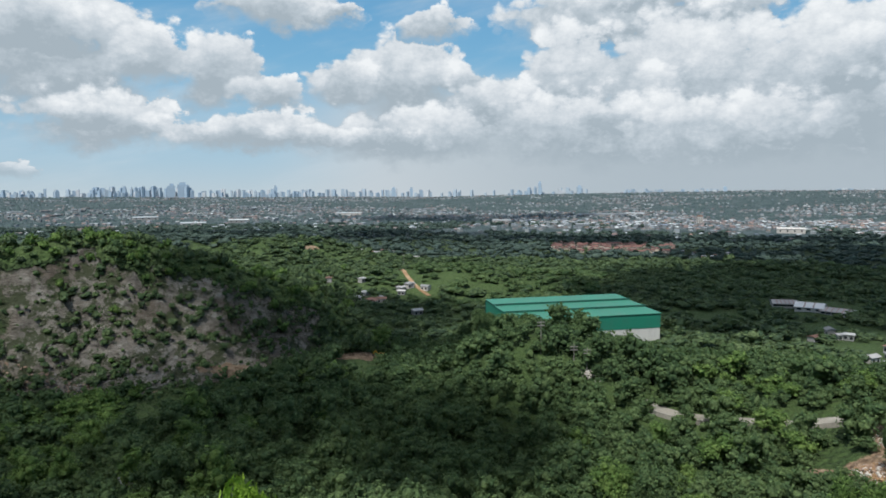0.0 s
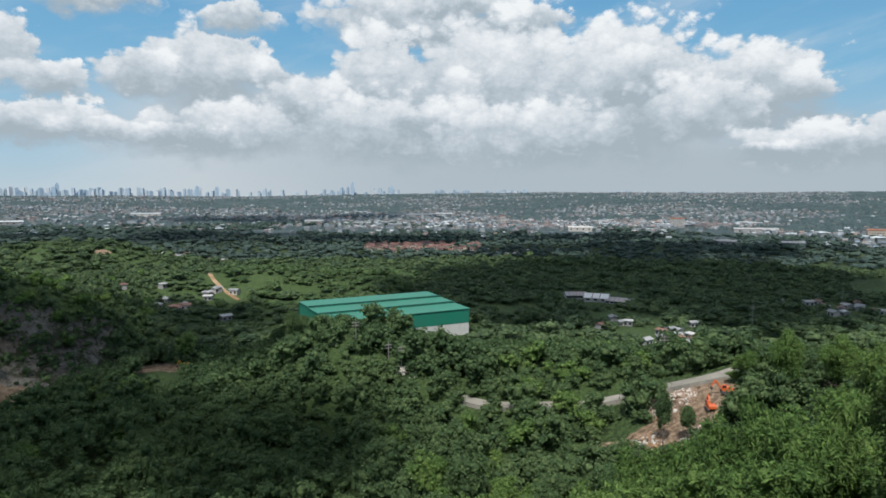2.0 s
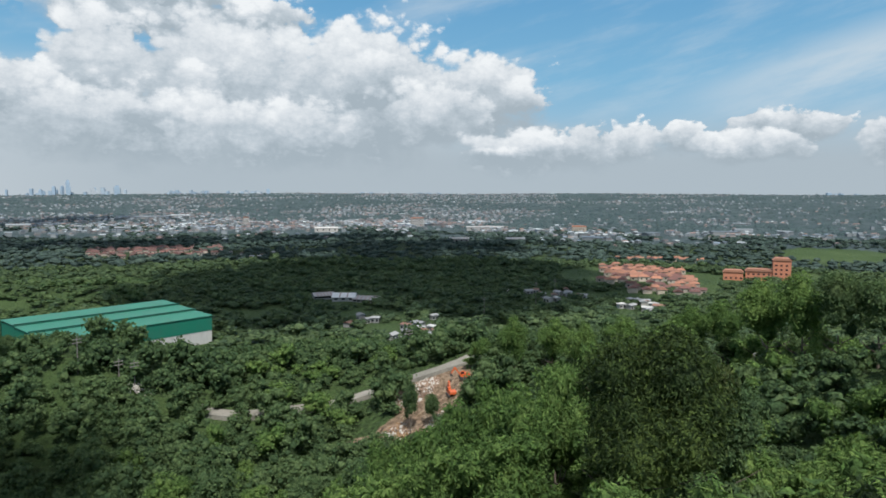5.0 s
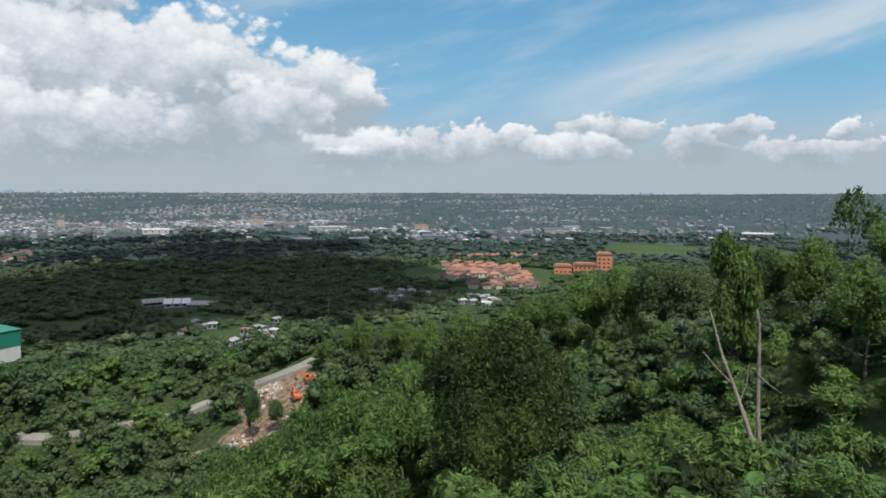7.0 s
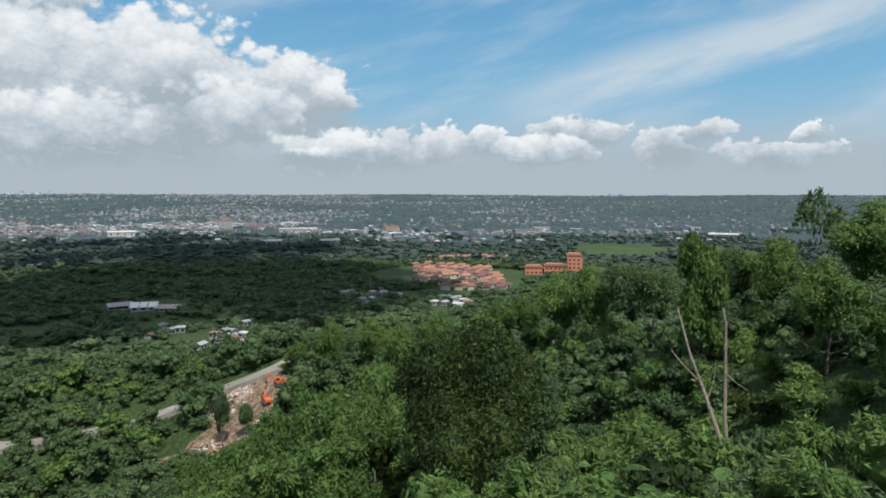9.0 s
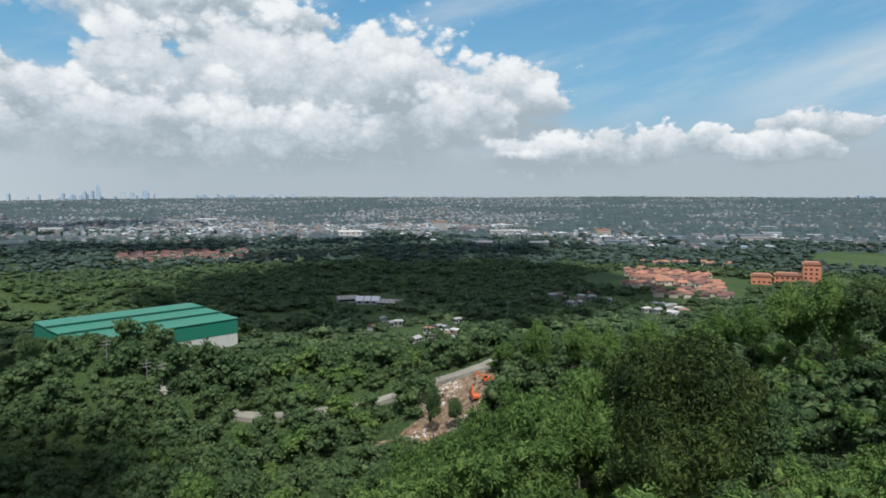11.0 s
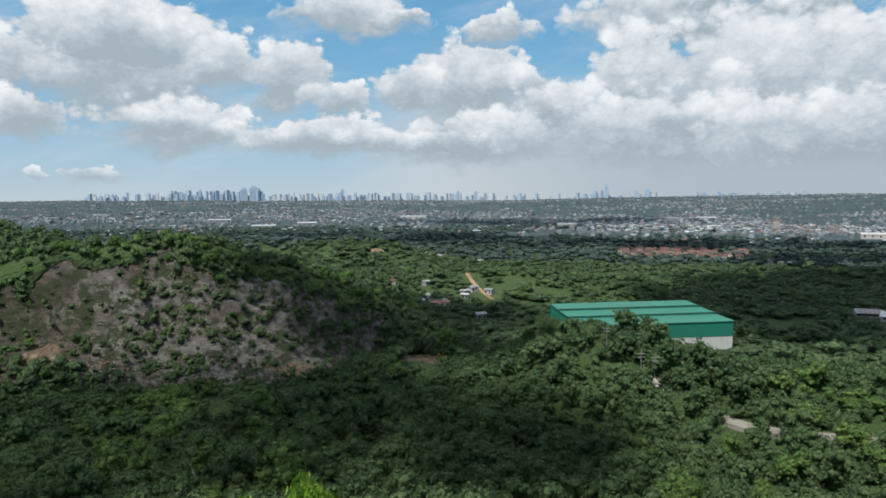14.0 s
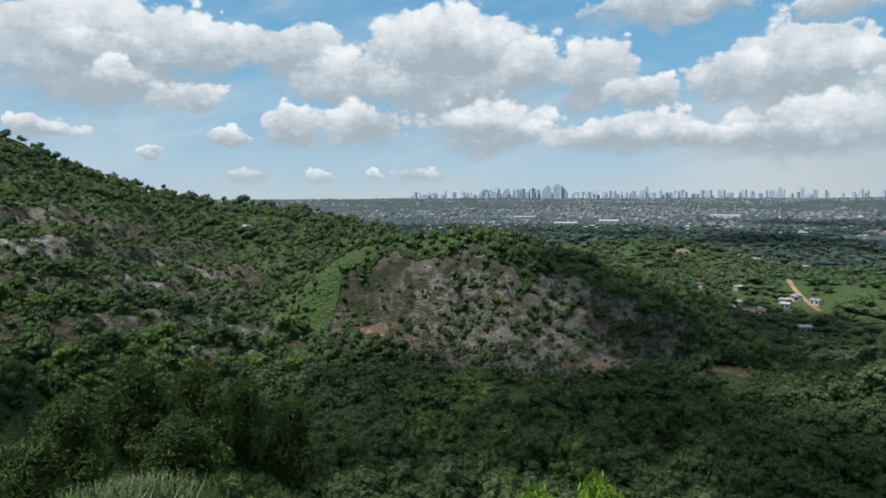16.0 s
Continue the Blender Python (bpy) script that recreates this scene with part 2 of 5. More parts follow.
def rock_look(k, p):
    """Quarry rock: colour and relief."""
    flat = k.vec("MULTIPLY", p, (1.0, 1.0, 2.2))
    big, mid, fine = k.noise(p, 0.03, 4.0, 0.6), k.noise(flat, 0.2, 7.0, 0.72), k.noise(flat, 1.1, 5.0, 0.7)
    f = k.math("ADD", k.math("MULTIPLY", big, 0.4), k.math("MULTIPLY_ADD", mid, 0.45, k.math("MULTIPLY", fine, 0.2)))
    col = k.ramp(f, (0.41, (0.06, 0.055, 0.048)), (0.47, (0.16, 0.146, 0.126)), (0.53, (0.26, 0.24, 0.208)), (0.63, (0.43, 0.41, 0.37)))
    wide = k.noise(p, 0.011, 3.0, 0.5)
    col = k.mix(k.step(wide, 0.42, 0.62), k.mix(1.0, col, (0.75, 0.70, 0.63), "MULTIPLY"), k.mix(1.0, col, (1.2, 1.22, 1.25), "MULTIPLY"))
    streak = k.noise(k.vec("MULTIPLY", p, (1.0, 1.0, 0.12)), 0.16, 4.0, 0.6)
    col = k.mix(k.step(streak, 0.52, 0.68, 0.0, 0.5), col, (0.07, 0.064, 0.058))
    col = k.mix(k.step(k.noise(p, 0.05, 3.0), 0.5, 0.68, 0.0, 0.5), col, (0.12, 0.085, 0.058))
    col = k.mix(k.step(k.noise(p, 0.16, 7.0, 0.75), 0.48, 0.55, 0.0, 0.88), col, (0.062, 0.086, 0.036))
    return col, k.math("MULTIPLY", k.math("MULTIPLY_ADD", fine, 0.6, mid), 3.2)


def ground_material():
    """Grassy valley floor, with rock, bare earth, open grass and haze-tinted built-up ground by their own masks."""
    m, k, b, p, _ = material("valley_ground")

    def mask(name, lo, hi, scale=0.18):
        n = k.node("ShaderNodeAttribute", attribute_name=name)
        return k.step(k.math("MULTIPLY_ADD", k.math("SUBTRACT", k.noise(p, scale, 5.0, 0.65), 0.5), 0.7, n.outputs["Fac"]), lo, hi)

    big, small = k.noise(p, 0.012, 5.0, 0.6), k.noise(p, 0.5, 6.0, 0.7)
    col = k.ramp(k.math("ADD", k.math("MULTIPLY", big, 0.6), k.math("MULTIPLY", small, 0.45)),
                 (0.36, (0.016, 0.030, 0.012)), (0.5, (0.030, 0.054, 0.019)), (0.6, (0.050, 0.082, 0.027)), (0.76, (0.080, 0.088, 0.042)))
    grass = k.ramp(k.math("ADD", k.math("MULTIPLY", big, 0.5), k.math("MULTIPLY", small, 0.5)), (0.36, (0.036, 0.068, 0.022)), (0.5, (0.062, 0.106, 0.034)), (0.66, (0.095, 0.138, 0.050)))
    earth = k.ramp(k.math("ADD", k.math("MULTIPLY", big, 0.4), k.math("MULTIPLY", small, 0.6)), (0.36, (0.14, 0.092, 0.058)), (0.5, (0.32, 0.23, 0.155)), (0.64, (0.48, 0.39, 0.295)))
    # built-up ground, with bluish distance haze mixed into its colours
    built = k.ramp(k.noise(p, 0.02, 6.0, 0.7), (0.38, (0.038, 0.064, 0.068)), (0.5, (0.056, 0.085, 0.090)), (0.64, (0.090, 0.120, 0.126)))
    rock, relief = rock_look(k, p)
    on_rock = mask("rock", 0.3, 0.42, 0.12)
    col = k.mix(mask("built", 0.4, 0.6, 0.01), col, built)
    col = k.mix(mask("grass", 0.45, 0.6), col, grass)
    col = k.mix(on_rock, col, rock)
    col = k.mix(mask("earth", 0.45, 0.55), col, earth)
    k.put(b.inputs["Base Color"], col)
    rough = k.math("ADD", small, k.math("MULTIPLY", k.voronoi(p, 0.7), -0.7))
    mixed = k.node("ShaderNodeMix", data_type="FLOAT")
    k.put(mixed.inputs[0], on_rock), k.put(mixed.inputs[2], rough), k.put(mixed.inputs[3], relief)
    bump(k, b, mixed.outputs[0], 1.0, 2.2)
    return m


def soil_material(name, a, c, d, scale=0.4):
    m, k, b, p, _ = material(name)
    n1, n2 = k.noise(p, scale * 0.25, 4.0), k.noise(p, scale * 3.0, 6.0, 0.7)
    k.put(b.inputs["Base Color"], k.ramp(k.math("ADD", k.math("MULTIPLY", n1, 0.6), k.math("MULTIPLY", n2, 0.4)), (0.35, a), (0.5, c), (0.66, d)))
    bump(k, b, n2, 0.6, 0.3)
    return m


def paint_material(name, base, rough=0.5, dirt=0.25, rib=0.0, ribway=(1, 0, 0), spec=0.4, pieces=False):
    """Painted or plain building surface with streaks and stains; rib: spacing of metal sheet ribs."""
    m, k, b, p, island = material(name, rough)
    b.inputs["Specular IOR Level"].default_value = spec
    n = k.noise(k.vec("MULTIPLY", p, (1.0, 1.0, 0.35)), 0.5, 5.0, 0.65)
    n2 = k.noise(p, 0.09, 3.0)
    worn = tuple(0.55 * c + 0.04 for c in base)
    col = k.mix(k.step(k.math("ADD", k.math("MULTIPLY", n, 0.6), k.math("MULTIPLY", n2, 0.4)), 0.42, 0.7, 0.0, dirt * 2.0), base, worn)
    if pieces:
        own = k.node("ShaderNodeObjectInfo").outputs["Random"]
        f = k.math("FRACT", k.math("ADD", island, own))
        col = k.mix(1.0, col, k.ramp(f, (0.0, (0.62, 0.62, 0.62)), (0.5, (0.9, 0.9, 0.9)), (1.0, (1.15, 1.1, 1.05))), "MULTIPLY")
    k.put(b.inputs["Base Color"], col)
    if rib:
        w = k.node("ShaderNodeTexCoord").outputs["Object"]
        d = k.node("ShaderNodeVectorMath", operation="DOT_PRODUCT")
        k.put(d.inputs[0], w)
        d.inputs[1].default_value = ribway
        bump(k, b, k.math("PINGPONG", d.outputs["Value"], rib), 0.6, 0.08)
    else:
        bump(k, b, n, 0.25, 0.05)
    return m


LEAF = leaf_material("leaves", (0.033, 0.066, 0.030), (0.066, 0.123, 0.053), (0.128, 0.196, 0.080), through_light=0.38)
LEAF_BRIGHT = leaf_material("bright_leaves", (0.050, 0.104, 0.029), (0.097, 0.182, 0.050), (0.176, 0.276, 0.080), through_light=0.42)
LEAF_DARK = leaf_material("dark_leaves", (0.013, 0.028, 0.010), (0.034, 0.062, 0.018), (0.082, 0.126, 0.032), through_light=0.35)
# leaf green slightly greyed to suggest thin haze over the valley
LEAF_MID = leaf_material("valley_leaves", (0.036, 0.066, 0.040), (0.058, 0.102, 0.052), (0.104, 0.156, 0.068), patch=0.03, spread=0.85, through_light=0.25, clump=0.9)
LEAF_VIVID = leaf_material("vivid_leaves", (0.11, 0.23, 0.02), (0.18, 0.33, 0.035), (0.26, 0.41, 0.06), through_light=0.45)
# far foliage: bluish haze is worked into the leaf colours
LEAF_FAR = leaf_material("hazed_far_leaves", (0.034, 0.060, 0.056), (0.050, 0.082, 0.071), (0.072, 0.110, 0.086), patch=0.02, spread=0.5, through_light=0.1, clump=0.45)
BARK = soil_material("bark", (0.05, 0.04, 0.03), (0.12, 0.10, 0.08), (0.22, 0.19, 0.16), 2.0)
GROUND = ground_material()
DIRT = soil_material("bare_earth", (0.16, 0.095, 0.05), (0.28, 0.18, 0.10), (0.40, 0.30, 0.20))
ASPHALT = soil_material("pale_road", (0.16, 0.155, 0.135), (0.24, 0.23, 0.20), (0.31, 0.295, 0.26), 0.5)
GREEN_ROOF = paint_material("green_roof_sheet", (0.036, 0.185, 0.13), 0.55, 0.34, 0.5, spec=0.25)
GREEN_WALL = paint_material("green_wall_sheet", (0.012, 0.16, 0.105), 0.5, 0.2, 0.5)
GREEN_DARK = paint_material("dark_green_trim", (0.006, 0.075, 0.055), 0.55, 0.2)
WHITE_WALL = paint_material("pale_concrete", (0.48, 0.48, 0.46), 0.85, 0.3)
GLASS_DARK = paint_material("dark_window", (0.02, 0.025, 0.03), 0.2, 0.1)
# foliage by the horizon: the strongest blue-grey haze tint in the base colours
LEAF_HAZE = leaf_material("hazed_horizon_leaves", (0.042, 0.072, 0.078), (0.058, 0.092, 0.097), (0.084, 0.120, 0.120), patch=0.01, spread=0.5, through_light=0.05, clump=0.25)

# ---- lie of the land ----

def at(az, d):
    """Plan place at az degrees to the left of straight ahead, d metres off."""
    return -d * math.sin(radians(az)), d * math.cos(radians(az))


def lattice(ix, iy, seed):
    h = (ix.astype(np.int64) * 374761393 + iy.astype(np.int64) * 668265263 + seed * 974634217) & 0x7FFFFFFF
    h = ((h ^ (h >> 13)) * 1274126177) & 0x7FFFFFFF
    return ((h ^ (h >> 16)) & 0xFFFF) / 65535.0


def ripple(x, y, scale, seed=1, octaves=4, gain=0.5):
    """Smooth value noise, -1 to 1."""
    x, y = np.asarray(x, float) / scale + 1000.0, np.asarray(y, float) / scale + 1000.0
    total, amp, full = np.zeros(np.broadcast(x, y).shape), 1.0, 0.0
    for o in range(octaves):
        ix, iy = np.floor(x), np.floor(y)
        fx, fy = x - ix, y - iy
        fx, fy = fx * fx * (3 - 2 * fx), fy * fy * (3 - 2 * fy)
        a, b = lattice(ix, iy, seed + o), lattice(ix + 1, iy, seed + o)
        c, d = lattice(ix, iy + 1, seed + o), lattice(ix + 1, iy + 1, seed + o)
        total += amp * ((a * (1 - fx) + b * fx) * (1 - fy) + (c * (1 - fx) + d * fx) * fy)
        full += amp
        amp *= gain
        x, y = x * 2.03 + 17.1, y * 2.03 + 5.3
    return 2 * total / full - 1


def smooth(v, lo, hi):
    f = np.clip((v - lo) / (hi - lo), 0, 1)
    return f * f * (3 - 2 * f)


def spine(x, y, line):
    """Nearest distance to a polyline of (az, d, height): distance, height there, and whether the near side."""
    best, high = np.full(np.shape(x), 1e9), np.zeros(np.shape(x))
    for (a0, d0, h0), (a1, d1, h1) in zip(line[:-1], line[1:]):
        (px, py), (qx, qy) = at(a0, d0), at(a1, d1)
        ux, uy = qx - px, qy - py
        f = np.clip(((x - px) * ux + (y - py) * uy) / (ux * ux + uy * uy), 0, 1)
        d = np.hypot(x - px - f * ux, y - py - f * uy)
        h = h0 + f * (h1 - h0)
        nearer = d < best
        best, high = np.where(nearer, d, best), np.where(nearer, h, high)
    return best, high


# turn, distance and height of the quarry's brow
QUARRY = [(52, 300, 0), (47, 292, 9), (44, 287, 18), (41.5, 284, 29), (39.2, 281, 37), (37.6, 280, 40.5), (34, 278, 42.5), (30, 275, 45), (26.7, 273, 46.5), (24, 273, 43.5), (21, 272, 39), (18.4, 272, 34.5), (14.7, 276, 27), (12, 284, 21.5), (9.7, 296, 16), (7, 312, 7), (3.5, 330, 0)]
LEFT_HILL = [(30, 455, 20), (35, 442, 40), (39, 430, 49), (43, 425, 56), (49, 425, 61), (56, 420, 73), (64, 405, 95), (78, 380, 106), (100, 330, 110), (130, 300, 100)]
RIGHT_RIDGE = [(-100, 60, 47), (-86, 75, 44), (-74, 88, 39), (-65, 112, 34), (-55, 145, 26), (-46, 168, 19), (-40, 195, 8)]


def brow(az, column):
    """Distance (1) or height (2) of the quarry's brow towards az."""
    return np.interp(az, [q[0] for q in QUARRY[::-1]], [q[column] for q in QUARRY[::-1]])


def before_brow(x, y):
    """Metres in front of the quarry's brow, with ribs and gullies in the face."""
    r, az = np.hypot(x, y), np.degrees(np.arctan2(-x, y))
    along = np.radians(az) * 275.0
    ribs = 5.5 * ripple(along, 0.35 * r, 17, 31, 3, 0.6) + 2.6 * np.abs(ripple(along, 0.5 * r, 5.5, 35, 3, 0.6))
    return brow(az, 1) - r + ribs


FACE_S = (0, 4, 9, 13, 15.5, 19.5, 24, 27.5, 33, 38)
FACE_F = (1.0, 0.95, 0.80, 0.58, 0.55, 0.30, 0.26, 0.10, 0.07, 0.0)


def terraces(x, y):
    """The hillside's height beside the quarry, and 1 on the risers of its rock terraces."""
    d, h = spine(x, y, LEFT_HILL)
    f = np.clip(1 - (d + 9 * ripple(x, y, 45, 51, 3)) / 205.0, 0, 1)
    bench = f * 8.0 + 0.9 * ripple(x, y, 55, 61, 3) + 0.25 * ripple(x, y, 9, 63, 2)
    part_way = bench - np.floor(bench)
    stepped = np.clip((np.floor(bench) + smooth(part_way, 0.5, 0.86)) / 8.0, 0, 1.1)
    riser = smooth(part_way, 0.42, 0.52) * (1 - smooth(part_way, 0.86, 0.98)) * (f > 0.02) * (f < 0.62)
    return h * (0.5 * f + 0.5 * np.where(f > 0, stepped, 0)), riser


def rough_zone(x, y):
    """1 on the quarry face and the worked hillside, 0 elsewhere."""
    r = np.hypot(x, y)
    az = np.degrees(np.arctan2(-x, y)) + 1.2 * ripple(x, y, 38, 37, 3)
    s = before_brow(x, y)
    edge = 37.2 + 0.17 * np.clip(s, 0, 40)
    face = smooth(az, 8.5, 12) * (1 - smooth(az, edge, edge + 1.6)) * smooth(s + 7 * ripple(x, y, 16, 43, 3), 5, 13) * (1 - smooth(s, 38, 44))
    face = face * (0.42 + 0.58 * smooth(ripple(x, y, 20, 29, 4, 0.6), -0.42, 0.02))
    riser = terraces(x, y)[1]
    worked = smooth(az, 44, 48) * (1 - smooth(az, 84, 90)) * smooth(r, 222, 245) * (1 - smooth(r, 345, 372))
    worked = worked * (0.12 + 0.88 * riser * smooth(ripple(x, y, 34, 27, 4, 0.6), -0.5, 0.0))
    return np.maximum(face, worked)


def height(x, y):
    x, y = np.asarray(x, float), np.asarray(y, float)
    r = np.hypot(x, y)
    az = np.degrees(np.arctan2(-x, y))
    wob = ripple(x, y, 60, 3, 4)
    z = (1.5 + 2.2 * smooth(r, 300, 420)) * wob * smooth(r, 60, 160) + 2.5 * ripple(x, y, 300, 9, 2) * smooth(r, 350, 700)
    # far country rises, higher towards the right
    z = z + smooth(r, 1500, 4700) * (55 + 29 * smooth(-az, -6, 34) * (az > -150))
    z = z + 7 * np.exp(-((az + 34) / 13.0) ** 2) * smooth(r, 2300, 3300) * (1 - smooth(r, 3900, 4500)) * (1 + 0.5 * ripple(x, y, 260, 25, 3))
    z = z + 9 * ripple(x, y, 900, 21, 3) * smooth(r, 1500, 2600)
    # the hill below the eye
    wide = 64 + 30 * smooth(-az, 15, 60) + 44 * smooth(az, 30, 56) + 60 * smooth(np.abs(az + 20), 100, 150)
    own = 46 * np.exp(-(r / wide) ** 2)
    d, h = spine(x, y, RIGHT_RIDGE)
    own2 = h * np.exp(-(d / 36.0) ** 2)
    back = 50 * smooth(-y, 0, 160) * smooth(900 - r, 0, 600)
    z = z + np.maximum(np.maximum(own, own2) + 0.25 * np.minimum(own, own2), back)
    # spur with the road, and the knoll before the warehouse
    d, h = spine(x, y, [(-42, 185, 11), (-30, 196, 9), (-18, 205, 9), (-10, 205, 15)])
    z = z + h * np.exp(-(d / 30.0) ** 2) * (1 - 0.6 * smooth(own2, 5, 20))
    kx, ky = at(-7, 205)
    z = z + 8 * np.exp(-((x - kx) ** 2 + (y - ky) ** 2) / 28.0 ** 2)
    # quarry hill: wooded brow, steep broken face, a ledge and a lower cut
    s = before_brow(x, y)
    back = np.exp(-(np.minimum(s, 0) / 62.0) ** 2)
    q = brow(az, 2) * np.where(s > 0, np.interp(s, FACE_S, FACE_F), back) * (r < 520) * (np.abs(az) < 60)
    # hillside on the left
    l = terraces(x, y)[0]
    z = np.maximum(z, np.maximum(q, l) + 0.1 * np.minimum(q, l))
    # green hills beyond
    for line, w in (([(24, 760, 12), (18, 690, 20), (13.5, 640, 23), (11, 615, 21), (7.5, 585, 9), (5, 570, 2)], 62.0), ([(5, 450, 11), (-1, 445, 14), (-9, 440, 9)], 50.0), ([(30, 900, 12), (10, 1000, 8)], 120.0)):
        d, h = spine(x, y, line)
        z = z + h * np.exp(-(d / w) ** 2)
    # broken rock
    z = z + rough_zone(x, y) * (2.4 * ripple(x, y, 7, 71, 4, 0.75) + 2.0 * np.abs(ripple(x, y, 18, 81, 3)))
    # level pads
    for a, dist, rad, level in PADS:
        px, py = at(a, dist)
        m = 1 - smooth(np.hypot(x - px, y - py), rad, rad * 1.5)
        z = z * (1 - m) + level * m
    return z


# turn, distance, radius, level
PADS = [(-11.5, 297, 46, 0.0), (7.6, 252, 17, 0.6)]


def fast_mesh(name, verts, quads=None, tris=None, mats=(), index=None, smooth_faces=False, smooth_tris=False):
    """A mesh from numpy arrays; index: one material number a face (quads first)."""
    me = bpy.data.meshes.new(name)
    nq, nt = (0 if quads is None else len(quads)), (0 if tris is None else len(tris))
    loops = np.concatenate([a.ravel() for a in (quads, tris) if a is not None and len(a)]).astype(np.int32)
    total = np.concatenate([np.full(nq, 4, np.int32), np.full(nt, 3, np.int32)])
    start = np.concatenate([[0], np.cumsum(total)[:-1]]).astype(np.int32)
    me.vertices.add(len(verts))
    me.vertices.foreach_set("co", np.ascontiguousarray(verts, np.float32).ravel())
    me.loops.add(len(loops))
    me.loops.foreach_set("vertex_index", loops)
    me.polygons.add(nq + nt)
    me.polygons.foreach_set("loop_start", start)
    me.polygons.foreach_set("loop_total", total)
    for m in mats:
        me.materials.append(m)
    if index is not None:
        me.polygons.foreach_set("material_index", np.asarray(index, np.int32))
    me.polygons.foreach_set("use_smooth", np.concatenate([np.full(nq, smooth_faces), np.full(nt, smooth_faces or smooth_tris)]))
    me.update(calc_edges=True)
    return me


def road_line():
    """Middle of the road over the spur: places every few metres."""
    pts = [at(a, d) for a, d in ((-17, 182), (-20, 178), (-24.2, 176), (-28, 175), (-31, 174), (-35, 173), (-38.2, 173), (-40, 175), (-42, 182))]
    out = []
    for i in range(len(pts) - 1):
        p0, p1, p2, p3 = pts[max(i - 1, 0)], pts[i], pts[i + 1], pts[min(i + 2, len(pts) - 1)]
        for s in range(10):
            t = s / 10
            out.append(tuple(0.5 * (2 * p1[c] + (p2[c] - p0[c]) * t + (2 * p0[c] - 5 * p1[c] + 4 * p2[c] - p3[c]) * t * t + (3 * p1[c] - p0[c] - 3 * p2[c] + p3[c]) * t ** 3) for c in (0, 1)))
    return np.array(out)


ROAD = road_line()


def road_gap(x, y):
    d = np.full(np.shape(x), 1e9)
    for px, py in ROAD:
        d = np.minimum(d, np.hypot(x - px, y - py))
    return d


def blot(x, y, a, d, rx, ry):
    """Below 1 inside an uneven oval clearing, its length across the line of sight."""
    px, py = at(a, d)
    c, s = math.cos(radians(a)), math.sin(radians(a))
    u, v = (x - px) * c + (y - py) * s, -(x - px) * s + (y - py) * c
    return np.hypot(u / rx, v / ry) + 0.5 * ripple(x, y, 13, 91, 4, 0.6)


# bare earth and open grass: turn, distance, half width, half depth
EARTH = [(8.0, 255, 12, 6), (5.9, 251, 8, 5), (-36.8, 162, 10, 11), (-33.4, 152, 6, 5), (-37.2, 151, 5, 5), (18.4, 239, 10, 4), (37.0, 256, 6, 3), (11.2, 597, 9, 9), (12.4, 604, 4, 7), (-13, 214, 6, 3), (2, 500, 5, 5), (-30, 150, 5, 4)]
FIELDS = [(1.2, 404, 14, 7), (-3.4, 402, 13, 7), (-1.0, 446, 10, 6), (40.6, 275, 4, 9), (41.6, 262, 5, 9), (43.2, 246, 6, 9), (38.8, 278, 4, 4), (45.5, 232, 6, 6), (22.8, 204, 15, 11), (-21.5, 365, 22, 18), (-31, 352, 26, 14), (-37, 600, 18, 12), (-68, 850, 62, 105), (-75, 850, 60, 100), (-36, 470, 25, 8), (-8, 1050, 60, 22), (-58, 470, 18, 22), (-58, 455, 12, 8)]


def build_ground():
    az = np.concatenate([np.arange(-96, 72, 0.4), np.arange(72, 264, 4.0)])
    r = [0.0]
    while r[-1] < 4950:
        v = r[-1]
        r.append(v + (3.0 if v < 60 else 2.4 if v < 224 else 1.15 if v < 330 else 3.2 if v < 440 else 0.03 * v))
    r = np.array(r[1:])
    A, R = np.meshgrid(np.radians(az), r)
    X, Y = -R * np.sin(A), R * np.cos(A)
    Z = height(X, Y)
    n, m = len(r), len(az)
    verts = np.stack([X, Y, Z], -1).reshape(-1, 3)
    i = np.arange(n - 1)[:, None] * m
    j = np.arange(m)[None, :]
    k = (j + 1) % m
    quads = np.stack([i + j, i + m + j, i + m + k, i + k], -1).reshape(-1, 4)[:, ::-1]
    # the middle under the eye
    verts = np.vstack([verts, [[0, 0, float(height(0, 0))]]])
    tris = np.stack([np.arange(m), (np.arange(m) + 1) % m, np.full(m, len(verts) - 1)], -1)
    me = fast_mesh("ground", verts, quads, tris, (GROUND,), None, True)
    vx, vy = verts[:, 0], verts[:, 1]
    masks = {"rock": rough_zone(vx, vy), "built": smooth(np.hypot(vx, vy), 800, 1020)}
    masks["earth"] = 1.5 - np.min([blot(vx, vy, *e) for e in EARTH], axis=0)
    floor = 0.62 * (1 - smooth(np.hypot(vx, vy), 600, 850)) * (masks["rock"] < 0.15)
    masks["grass"] = np.maximum(floor, 1.5 - np.min([blot(vx, vy, *f) for f in FIELDS], axis=0))
    for key, values in masks.items():
        me.attributes.new(key, "FLOAT", "POINT").data.foreach_set("value", np.clip(values, -1, 1.5).astype(np.float32))
    return tagged(new("ground", me), "green valley floor with rocky quarry slopes and bare earth patches", "ground", kind="structure")


build_ground()


